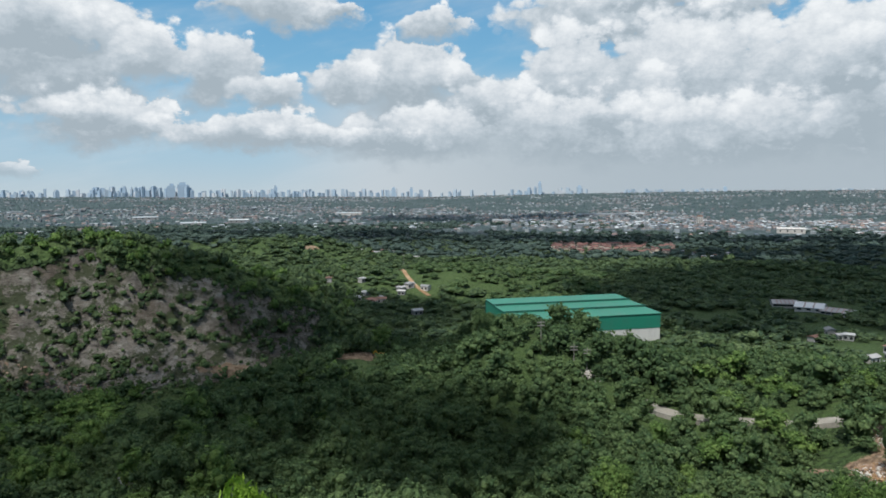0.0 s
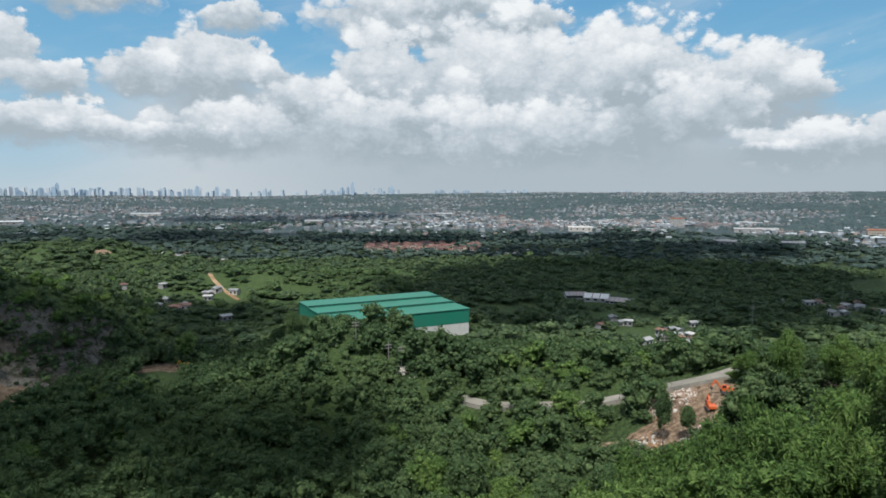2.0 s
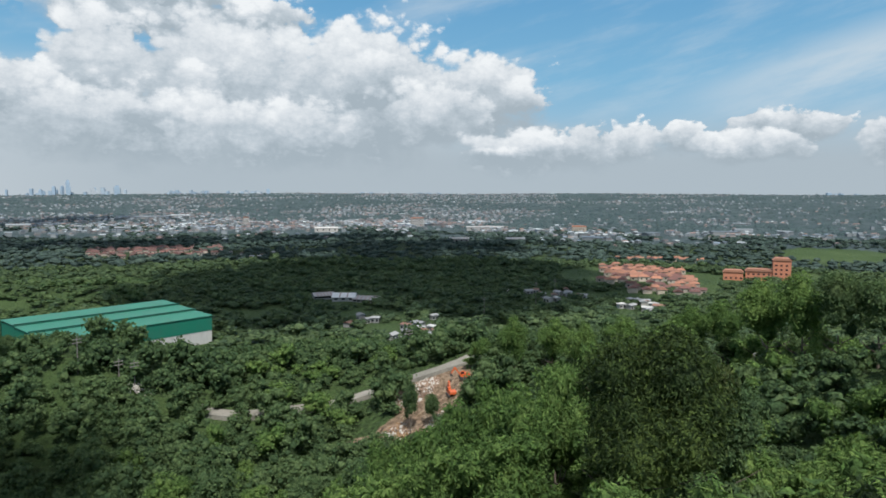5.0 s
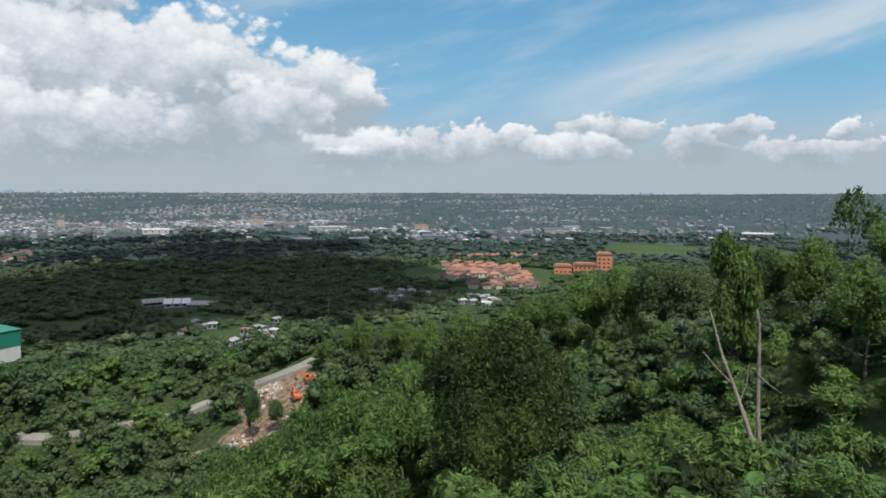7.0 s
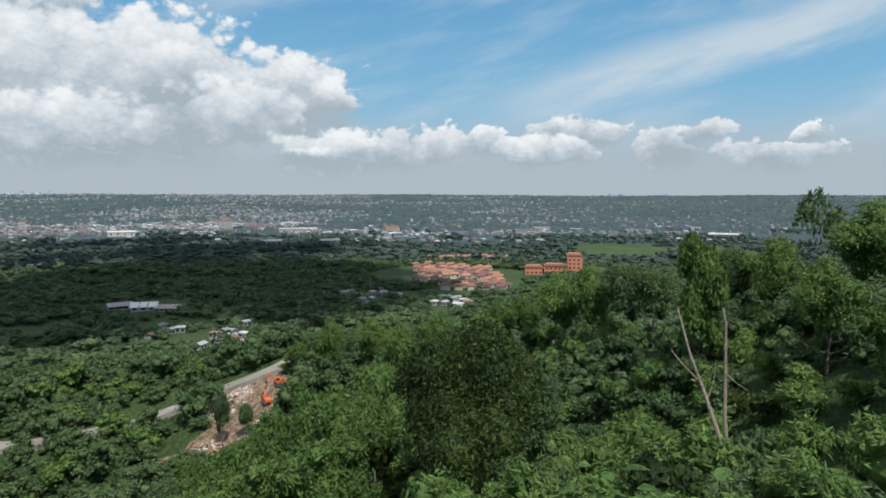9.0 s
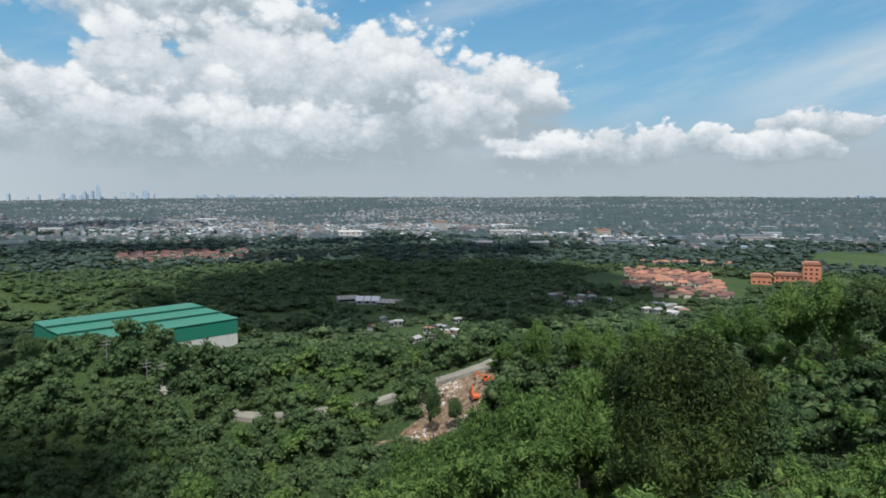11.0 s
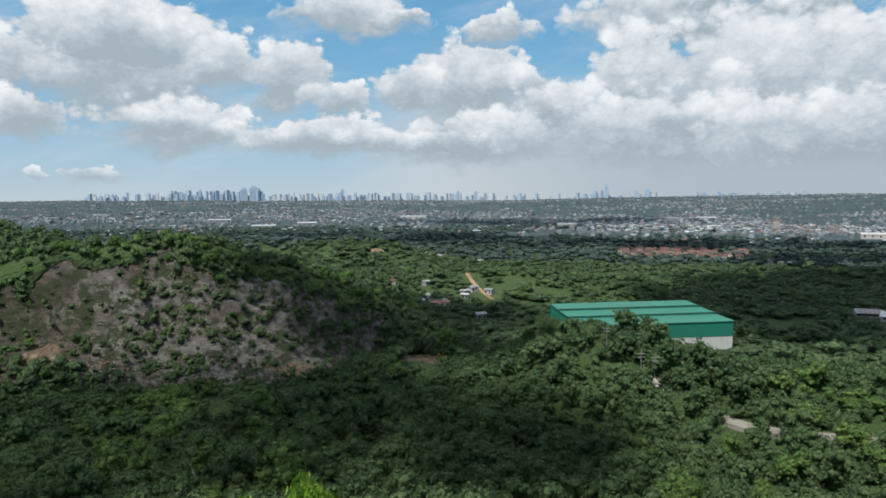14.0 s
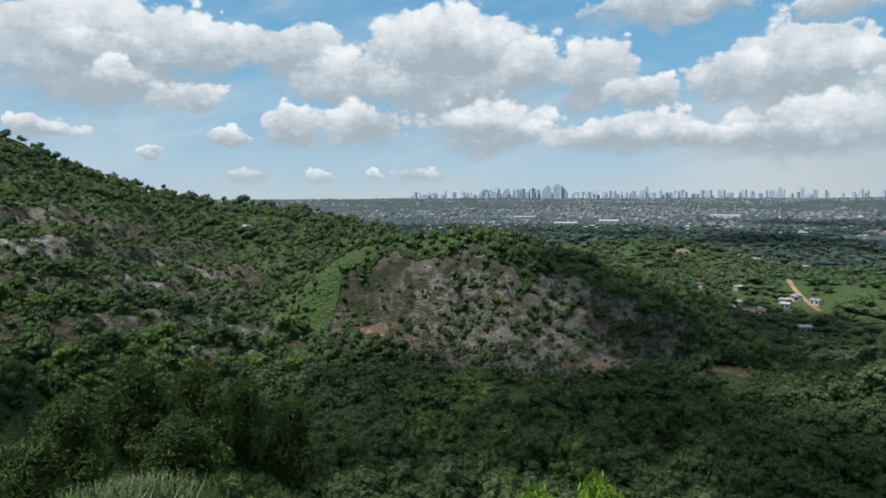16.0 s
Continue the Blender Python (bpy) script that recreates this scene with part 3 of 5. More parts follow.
def build_road():
    way = np.gradient(ROAD, axis=0)
    way /= np.linalg.norm(way, axis=1)[:, None]
    side = np.stack([way[:, 1], -way[:, 0]], -1)
    rows = []
    for off, up in ((-2.5, -1.5), (-2.5, 0.35), (-2.1, 0.42), (2.1, 0.42), (2.5, 0.35), (2.5, -1.5)):
        p = ROAD + side * off
        zz = height(ROAD[:, 0], ROAD[:, 1]) + up + 0.25
        rows.append(np.column_stack([p, zz]))
    v = np.stack(rows, 1)
    n, m = v.shape[:2]
    i = (np.arange(n - 1)[:, None] * m + np.arange(m - 1)[None, :]).ravel()
    me = fast_mesh("road", v.reshape(-1, 3), np.stack([i, i + m, i + m + 1, i + 1], -1)[:, ::-1], mats=(ASPHALT,))
    tagged(new("road", me), "pale dusty concrete road curving over the wooded spur", "road", kind="structure")


build_road()


def build_track():
    """Pale dirt track climbing between the small houses beyond the quarry."""
    line = np.array([at(a, d) for a, d in ((4.4, 500), (3.9, 474), (3.6, 452), (3.2, 430), (2.5, 410), (1.7, 396), (1.2, 388))])
    f = np.linspace(0, len(line) - 1, 40)
    mid = np.column_stack([np.interp(f, np.arange(len(line)), line[:, c]) for c in (0, 1)])
    way = np.gradient(mid, axis=0)
    way /= np.linalg.norm(way, axis=1)[:, None]
    side = np.stack([way[:, 1], -way[:, 0]], -1)
    rows = []
    for off, up in ((-1.5, -1.0), (-1.2, 0.2), (0.0, 0.26), (1.2, 0.2), (1.5, -1.0)):
        p = mid + side * (off * (1 + 0.18 * ripple(mid[:, 0], mid[:, 1], 9, 5, 2)))[:, None]
        rows.append(np.column_stack([p, height(mid[:, 0], mid[:, 1]) + up]))
    v = np.stack(rows, 1)
    n, m = v.shape[:2]
    i = (np.arange(n - 1)[:, None] * m + np.arange(m - 1)[None, :]).ravel()
    me = fast_mesh("dirt_track", v.reshape(-1, 3), np.stack([i, i + m, i + m + 1, i + 1], -1)[:, ::-1], mats=(DIRT,))
    tagged(new("dirt_track", me), "pale dirt track climbing between small houses and trees", "track", kind="structure")


build_track()

# ---- trees ----
def part(name, me, parent, label=""):
    ob = new(name, me)
    ob.parent = parent
    if label:
        tagged(ob, label)
    return ob


def mesh_of(name, bm, *mats, smooth_faces=False):
    me = bpy.data.meshes.new(name)
    bm.to_mesh(me)
    bm.free()
    for m in mats:
        me.materials.append(m)
    if smooth_faces:
        for f in me.polygons:
            f.use_smooth = True
    return me


ICO_V, ICO_F = None, None


def ico():
    global ICO_V, ICO_F
    if ICO_V is None:
        bm = bmesh.new()
        bmesh.ops.create_icosphere(bm, subdivisions=1, radius=1.0)
        ICO_V = np.array([v.co for v in bm.verts])
        ICO_F = np.array([[v.index for v in f.verts] for f in bm.faces])
        bm.free()
    return ICO_V, ICO_F


def crown_arrays(seed, leaves, leaf, rx=0.5, rz=0.42, lobes=7, droop=0.0, long=1.0, core=0.72, lump=1.0):
    """Leaf clumps round uneven lobes, crown about one metre wide, standing on z = 0. Returns verts, quads, tris."""
    g = np.random.default_rng(seed)
    centres = g.normal(size=(lobes, 3))
    centres /= np.linalg.norm(centres, axis=1)[:, None]
    centres *= g.uniform(0.35, 0.95, (lobes, 1)) * np.array([rx, rx, rz]) * 0.62
    centres[0] = 0
    size = g.uniform(0.36, 0.6, lobes) * rx
    size[0] = rx * 0.62
    centres[1:] *= 1.0 + 0.5 * (1 - lump)
    size *= lump
    centres[:, 2] += rz
    which = g.choice(lobes, leaves, p=size ** 2 / (size ** 2).sum())
    way = g.normal(size=(leaves, 3))
    way[:, 2] = np.where(way[:, 2] < -0.5, -way[:, 2], way[:, 2])
    way /= np.linalg.norm(way, axis=1)[:, None]
    pos = centres[which] + way * size[which][:, None] * g.uniform(0.74, 1.12, (leaves, 1)) * np.array([1, 1, rz / rx])
    nor = way * 0.65 + g.normal(size=(leaves, 3)) * 0.62 + np.array([0, 0, 0.3])
    nor /= np.linalg.norm(nor, axis=1)[:, None]
    u = np.cross(nor, g.normal(size=(leaves, 3)) + np.array([0, 0, droop]))
    u = np.cross(u, nor) if droop else u
    u /= np.linalg.norm(u, axis=1)[:, None]
    v = np.cross(nor, u)
    s = leaf * g.uniform(0.6, 1.3, (leaves, 1))
    quad = np.stack([pos - u * s * long, pos - v * s * 0.6 - nor * s * 0.15, pos + u * s * long, pos + v * s * 0.6 - nor * s * 0.15], 1)
    verts, quads = quad.reshape(-1, 3), np.arange(4 * leaves).reshape(-1, 4)
    iv, jf = ico()
    lumps, faces = [], []
    for c, r in zip(centres, size):
        faces.append(jf + len(verts) + len(iv) * len(lumps))
        lumps.append(iv * (g.uniform(0.8, 1.2, (len(iv), 1)) * r * core * np.array([1, 1, rz / rx])) + c)
    return np.vstack([verts] + lumps), quads, np.vstack(faces)


def scatter_mesh(name, kinds, pos, size, tall, mats, turn_seed):
    """One joined mesh of crowns at many places."""
    g = np.random.default_rng(turn_seed)
    which = g.integers(0, len(kinds), len(pos))
    V, Q, T, n0 = [], [], [], 0
    for k, (v, q, t) in enumerate(kinds):
        sel = np.where(which == k)[0]
        if not len(sel):
            continue
        a = g.uniform(0, 6.283, len(sel))
        c, s = np.cos(a)[:, None], np.sin(a)[:, None]
        w = size[sel][:, None]
        x = (v[None, :, 0] * c - v[None, :, 1] * s) * w + pos[sel, 0][:, None]
        y = (v[None, :, 0] * s + v[None, :, 1] * c) * w + pos[sel, 1][:, None]
        z = v[None, :, 2] * tall[sel][:, None] + pos[sel, 2][:, None]
        V.append(np.stack([x, y, z], -1).reshape(-1, 3))
        off = (n0 + np.arange(len(sel)) * len(v))[:, None, None]
        if len(q):
            Q.append((q[None] + off).reshape(-1, 4))
        T.append((t[None] + off).reshape(-1, 3))
        n0 += len(sel) * len(v)
    quads = np.vstack(Q) if Q else None
    tris = np.vstack(T)
    return fast_mesh(name, np.vstack(V), quads, tris, mats, smooth_tris=True)


def spots(n, r0, r1, a0=-92.0, a1=68.0, seed=1):
    """Even random places in a sector, distance by area."""
    g = np.random.default_rng(seed)
    a = np.radians(g.uniform(a0, a1, n))
    r = np.sqrt(g.uniform(r0 * r0, r1 * r1, n))
    return -r * np.sin(a), r * np.cos(a)


def wooded(x, y, seed=3):
    """Keeps the places where trees grow."""
    g = np.random.default_rng(seed)
    a = np.degrees(np.arctan2(-x, y))
    ok = road_gap(x, y) > np.where(a > -27, 2.0, 6.5)
    for e in EARTH:
        ok &= blot(x, y, *e) > 0.95
    for f in FIELDS:
        ok &= blot(x, y, *f) > 1.02
    rock = rough_zone(x, y)
    clump = ripple(x, y, 17, 23, 3) + g.normal(0, 0.12, len(x))
    ok &= (rock < 0.2) | (clump > -0.08 + 0.12 * rock)
    for px, py, rad in KEEP_CLEAR:
        ok &= np.hypot(x - px, y - py) > rad
    u, v = to_shed(x, y)
    ok &= ~((u > -4) & (u < SHED_L + 10) & (v > -6) & (v < SHED_W + 4))
    return ok


SHED_A, SHED_B = np.array(at(-18.15, 297.0)), np.array(at(-6.3, 268.0))
SHED_L, SHED_W = float(np.linalg.norm(SHED_B - SHED_A)), 40.0
shed_u = (SHED_B - SHED_A) / SHED_L
shed_v = np.array([shed_u[1], -shed_u[0]])
if shed_v[1] < 0:
    shed_v = -shed_v


def to_shed(x, y):
    dx, dy = x - SHED_A[0], y - SHED_A[1]
    return dx * shed_u[0] + dy * shed_u[1], dx * shed_v[0] + dy * shed_v[1]


KEEP_CLEAR = [(0, 0, 24)] + [(*at(a, d), 7) for a, d in ((4.2, 490), (3.8, 470), (3.6, 452), (3.3, 436), (2.9, 421), (2.4, 408), (1.8, 397), (1.4, 386), (1.3, 374))] + [(*at(a, d), rad) for a, d, rad in ((36, 232, 8), (33, 231, 9), (30, 231, 9), (27, 230, 9), (24, 229, 9), (21, 228, 9), (18, 228, 9), (22.5, 218, 9), (20, 216, 7), (33, 220, 6), (27, 218, 5))]
KEEP_CLEAR += [(*at(7.4, 243), 9), (*at(7.2, 229), 8), (*at(9, 236), 7), (*at(18, 236), 9), (*at(-1, 418), 12), (*at(3, 424), 10), (*at(3.0, 440), 6), (*at(-29.3, 405), 26), (*at(-33.5, 312), 14), (*at(6.3, 690), 22), (*at(-21.5, 280), 9), (*at(-22.5, 268), 8), (*at(-54, 440), 22), (*at(-48.6, 428), 22), (*at(-54.5, 535), 70), (*at(-13, 790), 60), (*at(-64, 590), 32), (*at(-37, 151), 6), (*at(-36.6, 160), 8), (*at(-33.6, 151), 5), (*at(-35, 144), 4), (*at(-31, 157), 5), (*at(-29.5, 150), 4)]


def hamlets():
    """Places of the small houses in the valley: turn, distance, how many, spread."""
    g = np.random.default_rng(24)
    out = []
    for a, d, n, wide, deep in ((6.1, 680, 26, 18, 26), (-21.6, 262, 10, 11, 7), (-33.8, 300, 12, 9, 12), (-48.0, 428, 14, 14, 10), (-55.0, 400, 12, 12, 10), (-20.5, 700, 18, 22, 16), (6.2, 382, 10, 15, 22), (3.6, 402, 6, 5, 8), (-28, 330, 5, 16, 8)):
        for _ in range(n):
            dd = d + g.normal(0, deep)
            out.append(at(a + math.degrees(g.normal(0, wide) / d), dd))
    return out


HAMLETS = hamlets()
for hx, hy in HAMLETS:
    back = 1 - 9.0 / math.hypot(hx, hy)
    KEEP_CLEAR += [(hx, hy, 4.5), (hx * back, hy * back, 4.5)]


def thin(x, y, gap, seed=0):
    """Drops places that crowd one another."""
    order = np.random.default_rng(seed).permutation(len(x))
    taken, keep = {}, []
    for i in order:
        c = (int(x[i] // gap), int(y[i] // gap))
        close = False
        for u in (-1, 0, 1):
            for v in (-1, 0, 1):
                for j in taken.get((c[0] + u, c[1] + v), ()):
                    if (x[i] - x[j]) ** 2 + (y[i] - y[j]) ** 2 < gap * gap:
                        close = True
        if not close:
            taken.setdefault(c, []).append(i)
            keep.append(i)
    return np.array(keep, int)


def trunk_mesh(seed, tall, thick, limbs=5, reach=0.45):
    """Tapered trunk with limbs as one mesh."""
    g = np.random.default_rng(seed)
    bm = bmesh.new()

    def tube(points, r0, r1, sides=6):
        rings = []
        for i, p in enumerate(points):
            f = i / (len(points) - 1)
            r = r0 + (r1 - r0) * f
            d = (points[min(i + 1, len(points) - 1)] - points[max(i - 1, 0)]).normalized()
            a = d.orthogonal().normalized()
            b = d.cross(a)
            rings.append([bm.verts.new(p + (a * math.cos(t * 2 * math.pi / sides) + b * math.sin(t * 2 * math.pi / sides)) * r) for t in range(sides)])
        for u, v in zip(rings[:-1], rings[1:]):
            for t in range(sides):
                bm.faces.new((u[t], u[(t + 1) % sides], v[(t + 1) % sides], v[t]))
        bm.faces.new(rings[-1])
    lean = Vector((*g.normal(0, 0.05, 2), 0))
    stem = [Vector((0, 0, -0.6)) + Vector((lean.x, lean.y, 1)) * (tall * f + 0.3 * (f > 0)) + Vector((*g.normal(0, 0.02 * tall, 2), 0)) * f for f in np.linspace(0, 1, 6)]
    tube(stem, thick, thick * 0.35)
    for i in range(limbs):
        f = g.uniform(0.45, 0.95)
        s = stem[int(f * 5)].lerp(stem[min(int(f * 5) + 1, 5)], f * 5 % 1)
        a = g.uniform(0, 6.283)
        e = s + Vector((math.cos(a), math.sin(a), g.uniform(0.5, 1.1))) * tall * reach * g.uniform(0.6, 1.0)
        m = s.lerp(e, 0.5) + Vector((0, 0, -0.04 * tall))
        tube([s, m, e], thick * 0.45, thick * 0.12, 5)
    return mesh_of("trunk", bm, BARK)


def crown_mesh(seed, leaves, leaf, mat, **shape):
    v, q, t = crown_arrays(seed, leaves, leaf, **shape)
    return fast_mesh("crown", v, q, t, (mat,), smooth_tris=True)


CROWN_TOP = {}


def make_tree(label, name, crown, trunk, x, y, wide, tall, foot=0.28, group="", cat="tree", turn=0.0, ground=None):
    """A tree at a place: trunk to the crown's middle, crown on top. Meshes are unit high and wide."""
    e = new(name)
    e.empty_display_size = 0.5
    z = float(height(x, y)) if ground is None else ground
    e.matrix_basis = pose(x, y, z, 0, 0, turn)
    t = part("trunk", trunk, e)
    t.scale = (wide, wide, tall * (foot + 0.3))
    c = part("crown", crown, e)
    c.location = (0, 0, tall * foot)
    high = CROWN_TOP.setdefault(crown.name, max(v.co.z for v in crown.vertices))
    c.scale = (wide, wide, tall * (1 - foot) / high)
    tagged(e, label, cat, group)
    return e


def town_patch(x, y):
    """0 in woods and fields, 1 in the built-up belts of the plain."""
    r = np.hypot(x, y)
    belts = ripple(x, y, 420, 88, 4) + 0.55 * ripple(x, y, 110, 58, 3)
    return smooth(belts, -0.12, 0.22) * smooth(r, 760, 1250)


def build_woods():
    mid = [crown_arrays(100 + i, 470, 0.035, lobes=20, core=0.58, lump=0.68) for i in range(5)]
    mid += [crown_arrays(120 + i, 470, 0.034, rz=0.55, lobes=20, core=0.58, lump=0.66) for i in range(3)]
    low = [crown_arrays(140 + i, 48, 0.105, lobes=3, core=0.82) for i in range(8)]
    half = [crown_arrays(180 + i, 200, 0.053, lobes=13, core=0.62, lump=0.75) for i in range(6)]
    far = [crown_arrays(160 + i, 9, 0.26, lobes=1, core=1.15) for i in range(6)]
    # near woods
    x, y = spots(22000, 60, 265, seed=11)
    ok = wooded(x, y)
    x, y = x[ok], y[ok]
    keep = thin(x, y, 3.9)
    x, y = x[keep], y[keep]
    g = np.random.default_rng(5)
    d = np.hypot(x, y)
    rock = rough_zone(x, y)
    wide = (5.6 + 7.0 * g.uniform(0, 1, len(x)) ** 1.5) * np.where(rock > 0.2, 0.45, 1.0)
    tall = wide * g.uniform(0.7, 1.1, len(x))
    p = np.column_stack([x, y, height(x, y) - 0.3])
    bright = (ripple(x, y, 45, 15, 2) + g.normal(0, 0.3, len(x))) > 0.55
    az = np.degrees(np.arctan2(-x, y))
    drop = (az < -57) & (d < 105)
    single = (d < 150) & (az < -12) & (rock < 0.2) & ~drop
    steep = (az < -57) | (az > 40) & (d < 130)
    wide, tall = np.where(steep, np.minimum(wide, 5.0), wide), np.where(steep, np.minimum(tall, 4.6), tall)
    pick = np.where(single)[0]
    pick = pick[np.argsort(d[pick])][:210]
    single[:] = False
    single[pick] = True
    close = (d < 185) & ~drop
    for nm, sel, mats, kinds in (("woodland", ~bright & ~single & close, (LEAF,), mid), ("light_green_woodland", bright & ~single & close, (LEAF_BRIGHT,), mid), ("middle_woodland", ~bright & ~close, (LEAF,), half), ("light_middle_woodland", bright & ~close, (LEAF_BRIGHT,), half)):
        me = scatter_mesh(nm, kinds, p[sel], wide[sel], tall[sel], mats, 31)
        tagged(new(nm, me), "dense tropical trees covering the valley below", "woodland", kind="stuff")
    trunks = [trunk_mesh(300 + i, 1.0, 0.035) for i in range(3)]
    crowns = {}
    for m, tag in ((LEAF, 0), (LEAF_BRIGHT, 1), (LEAF_DARK, 2)):
        crowns[tag] = [crown_mesh(400 + 10 * tag + i, 1900, 0.021, m, lobes=24, long=1.5, rz=0.42 + 0.05 * (i % 3), core=0.5, lump=0.66) for i in range(4)]
    for i in pick:
        tag = 1 if g.uniform() < 0.45 else (2 if g.uniform() < 0.25 else 0)
        lab = ("leafy green tree on the slope", "light green leafy tree on the slope", "dark green leafy tree on the slope")[tag]
        make_tree(lab, "tree", crowns[tag][g.integers(4)], trunks[g.integers(3)], x[i], y[i], wide[i], tall[i] * 1.2, group="slope trees", turn=g.uniform(0, 360))
    # bushes that fill the gaps
    x, y = spots(7000, 70, 300, seed=17)
    ok = wooded(x, y)
    x, y = x[ok], y[ok]
    wide = g.uniform(2.2, 4.4, len(x))
    p = np.column_stack([x, y, height(x, y) - 0.4])
    small = [crown_arrays(190 + i, 10, 0.2, lobes=1, core=0.95) for i in range(4)]
    me = scatter_mesh("thicket", small, p, wide, wide * g.uniform(0.7, 1.2, len(x)), (LEAF,), 36)
    tagged(new("thicket", me), "low green thicket between the trees", "thicket", kind="stuff")
    # hillsides round the quarry
    x, y = spots(16000, 225, 470, 8, 68, seed=18)
    ok = wooded(x, y)
    x, y = x[ok], y[ok]
    keep = thin(x, y, 3.3)
    x, y = x[keep], y[keep]
    rock = rough_zone(x, y)
    gully = spine(x, y, [(38.3, 316, 0), (40.5, 296, 0), (43.0, 272, 0), (47, 250, 0)])[0]
    top = np.abs(before_brow(x, y))
    pale = (gully < 9) | (g.uniform(size=len(x)) < 0.12) | (top < 12) & (g.uniform(size=len(x)) < 0.35)
    wide = (3.4 + 4.8 * g.uniform(0, 1, len(x)) ** 1.4) * np.where(rock > 0.25, 0.8, 1.0) * np.where(gully < 9, 0.6, 1.0) * np.where((x < -0.97 * y) & (np.hypot(x, y) < 352), 0.68, 1.0)
    p = np.column_stack([x, y, height(x, y) - 0.3])
    for nm, sel, mats in (("hillside_woodland", ~pale, (LEAF_MID,)), ("light_hillside_shrubs", pale, (LEAF_BRIGHT,))):
        me = scatter_mesh(nm, low, p[sel], wide[sel], wide[sel] * g.uniform(0.75, 1.2, sel.sum()), mats, 37)
        tagged(new(nm, me), "bushes and small trees on the rocky hillside", "woodland", kind="stuff")
    # low shrubs over the bare rock
    x, y = spots(25000, 208, 380, 8, 68, seed=19)
    foot = (np.hypot(x, y) < 243) & (np.abs(x) < 0.9 * y) & (np.abs(x) > 0.22 * y) & (g.uniform(size=len(x)) < 0.6)
    for e in EARTH:
        foot &= blot(x, y, *e) > 0.95
    ok = (rough_zone(x, y) > 0.2) & (ripple(x, y, 9, 93, 3) + g.normal(0, 0.25, len(x)) > 0.12) | foot
    x, y = x[ok], y[ok]
    wide = 0.8 + 3.2 * g.uniform(0, 1, len(x)) ** 2
    p = np.column_stack([x, y, height(x, y) - 0.2])
    me = scatter_mesh("rock_shrubs", [(f[0], f[1][:5], f[2]) for f in small], p, wide, wide * g.uniform(0.6, 1.2, len(x)), (LEAF,), 38)
    tagged(new("rock_shrubs", me), "small shrubs and weeds clinging to bare rock", "shrubs", kind="stuff")
    # middle woods
    x, y = spots(34000, 265, 640, seed=12)
    ok = wooded(x, y) & ~((np.degrees(np.arctan2(-x, y)) > 8) & (np.hypot(x, y) < 470))
    x, y = x[ok], y[ok]
    keep = thin(x, y, 4.9)
    x, y = x[keep], y[keep]
    rock = rough_zone(x, y)
    wide = (4.4 + 7.5 * g.uniform(0, 1, len(x)) ** 2.0) * np.where(rock > 0.2, 0.42, 1.0)
    p = np.column_stack([x, y, height(x, y) - 0.3])
    tall = wide * g.uniform(0.5, 1.15, len(x))
    turn, r = np.degrees(np.arctan2(-x, y)), np.hypot(x, y)
    # a lighter leaf colour stands in for sunshine on the low hill
    lighter = (np.abs(turn + 4) < 8 + 3 * ripple(x, y, 30, 71, 2)) & (r > 365) & (r < 530) & (g.uniform(size=len(x)) < 0.75)
    for nm, sel, mat, words in (("far_woodland", ~lighter, LEAF_MID, "dense green woodland on hills and valley"), ("light_woodland", lighter, LEAF, "light green scrub on a low hill, coloured as if sunlit")):
        me = scatter_mesh(nm, low, p[sel], wide[sel] * 1.35, tall[sel] * 0.8, (mat,), 33)
        tagged(new(nm, me), words, "woodland", kind="stuff")
    # distant woods
    x, y = spots(26000, 640, 1500, seed=13)
    az = np.degrees(np.arctan2(-x, y))
    town = ripple(x, y, 160, 77, 3)
    r = np.hypot(x, y)
    ok = wooded(x, y) & (town < 0.75 - 0.8 * smooth(r, 800, 1300) - 0.35 * smooth(r, 700, 900) * smooth(-az, 8, 22) * (1 - smooth(-az, 62, 75)) + 0.5 * smooth(az, -5, 10))
    x, y = x[ok], y[ok]
    keep = thin(x, y, 7.0)
    x, y = x[keep], y[keep]
    wide = 5.5 + 8.0 * g.uniform(0, 1, len(x)) ** 1.6
    p = np.column_stack([x, y, height(x, y) - 0.3])
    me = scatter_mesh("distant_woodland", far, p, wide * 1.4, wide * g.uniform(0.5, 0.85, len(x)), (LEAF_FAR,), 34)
    tagged(new("distant_woodland", me), "distant woodland in haze-tinted dark green", "woodland", kind="stuff")
    a, r = np.radians(g.uniform(-92, 60, 21000)), g.uniform(1300, 4750, 21000)
    x, y = -r * np.sin(a), r * np.cos(a)
    ok = (town_patch(x, y) < 0.45) | (g.uniform(size=len(x)) < 0.22)
    x, y = x[ok], y[ok]
    wide = g.uniform(6, 17, len(x))
    p = np.column_stack([x, y, height(x, y) - 0.5])
    domes = []
    for i in range(4):
        a = np.arange(6) * 1.0472
        ring = np.column_stack([0.5 * np.cos(a), 0.5 * np.sin(a), np.zeros(6)]) * g.uniform(0.75, 1.25, (6, 1))
        upper = ring * 0.62 + np.array([0, 0, 0.7]) * g.uniform(0.8, 1.2, (6, 1))
        v = np.vstack([ring, upper, [[0, 0, 1.0]]])
        t = [(j, (j + 1) % 6, 6 + j) for j in range(6)] + [((j + 1) % 6, 6 + (j + 1) % 6, 6 + j) for j in range(6)] + [(6 + j, 6 + (j + 1) % 6, 12) for j in range(6)]
        domes.append((v, np.zeros((0, 4), int), np.array(t)))
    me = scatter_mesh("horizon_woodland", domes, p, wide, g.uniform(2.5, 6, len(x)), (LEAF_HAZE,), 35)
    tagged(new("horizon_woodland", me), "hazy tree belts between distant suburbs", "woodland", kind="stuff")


build_woods()

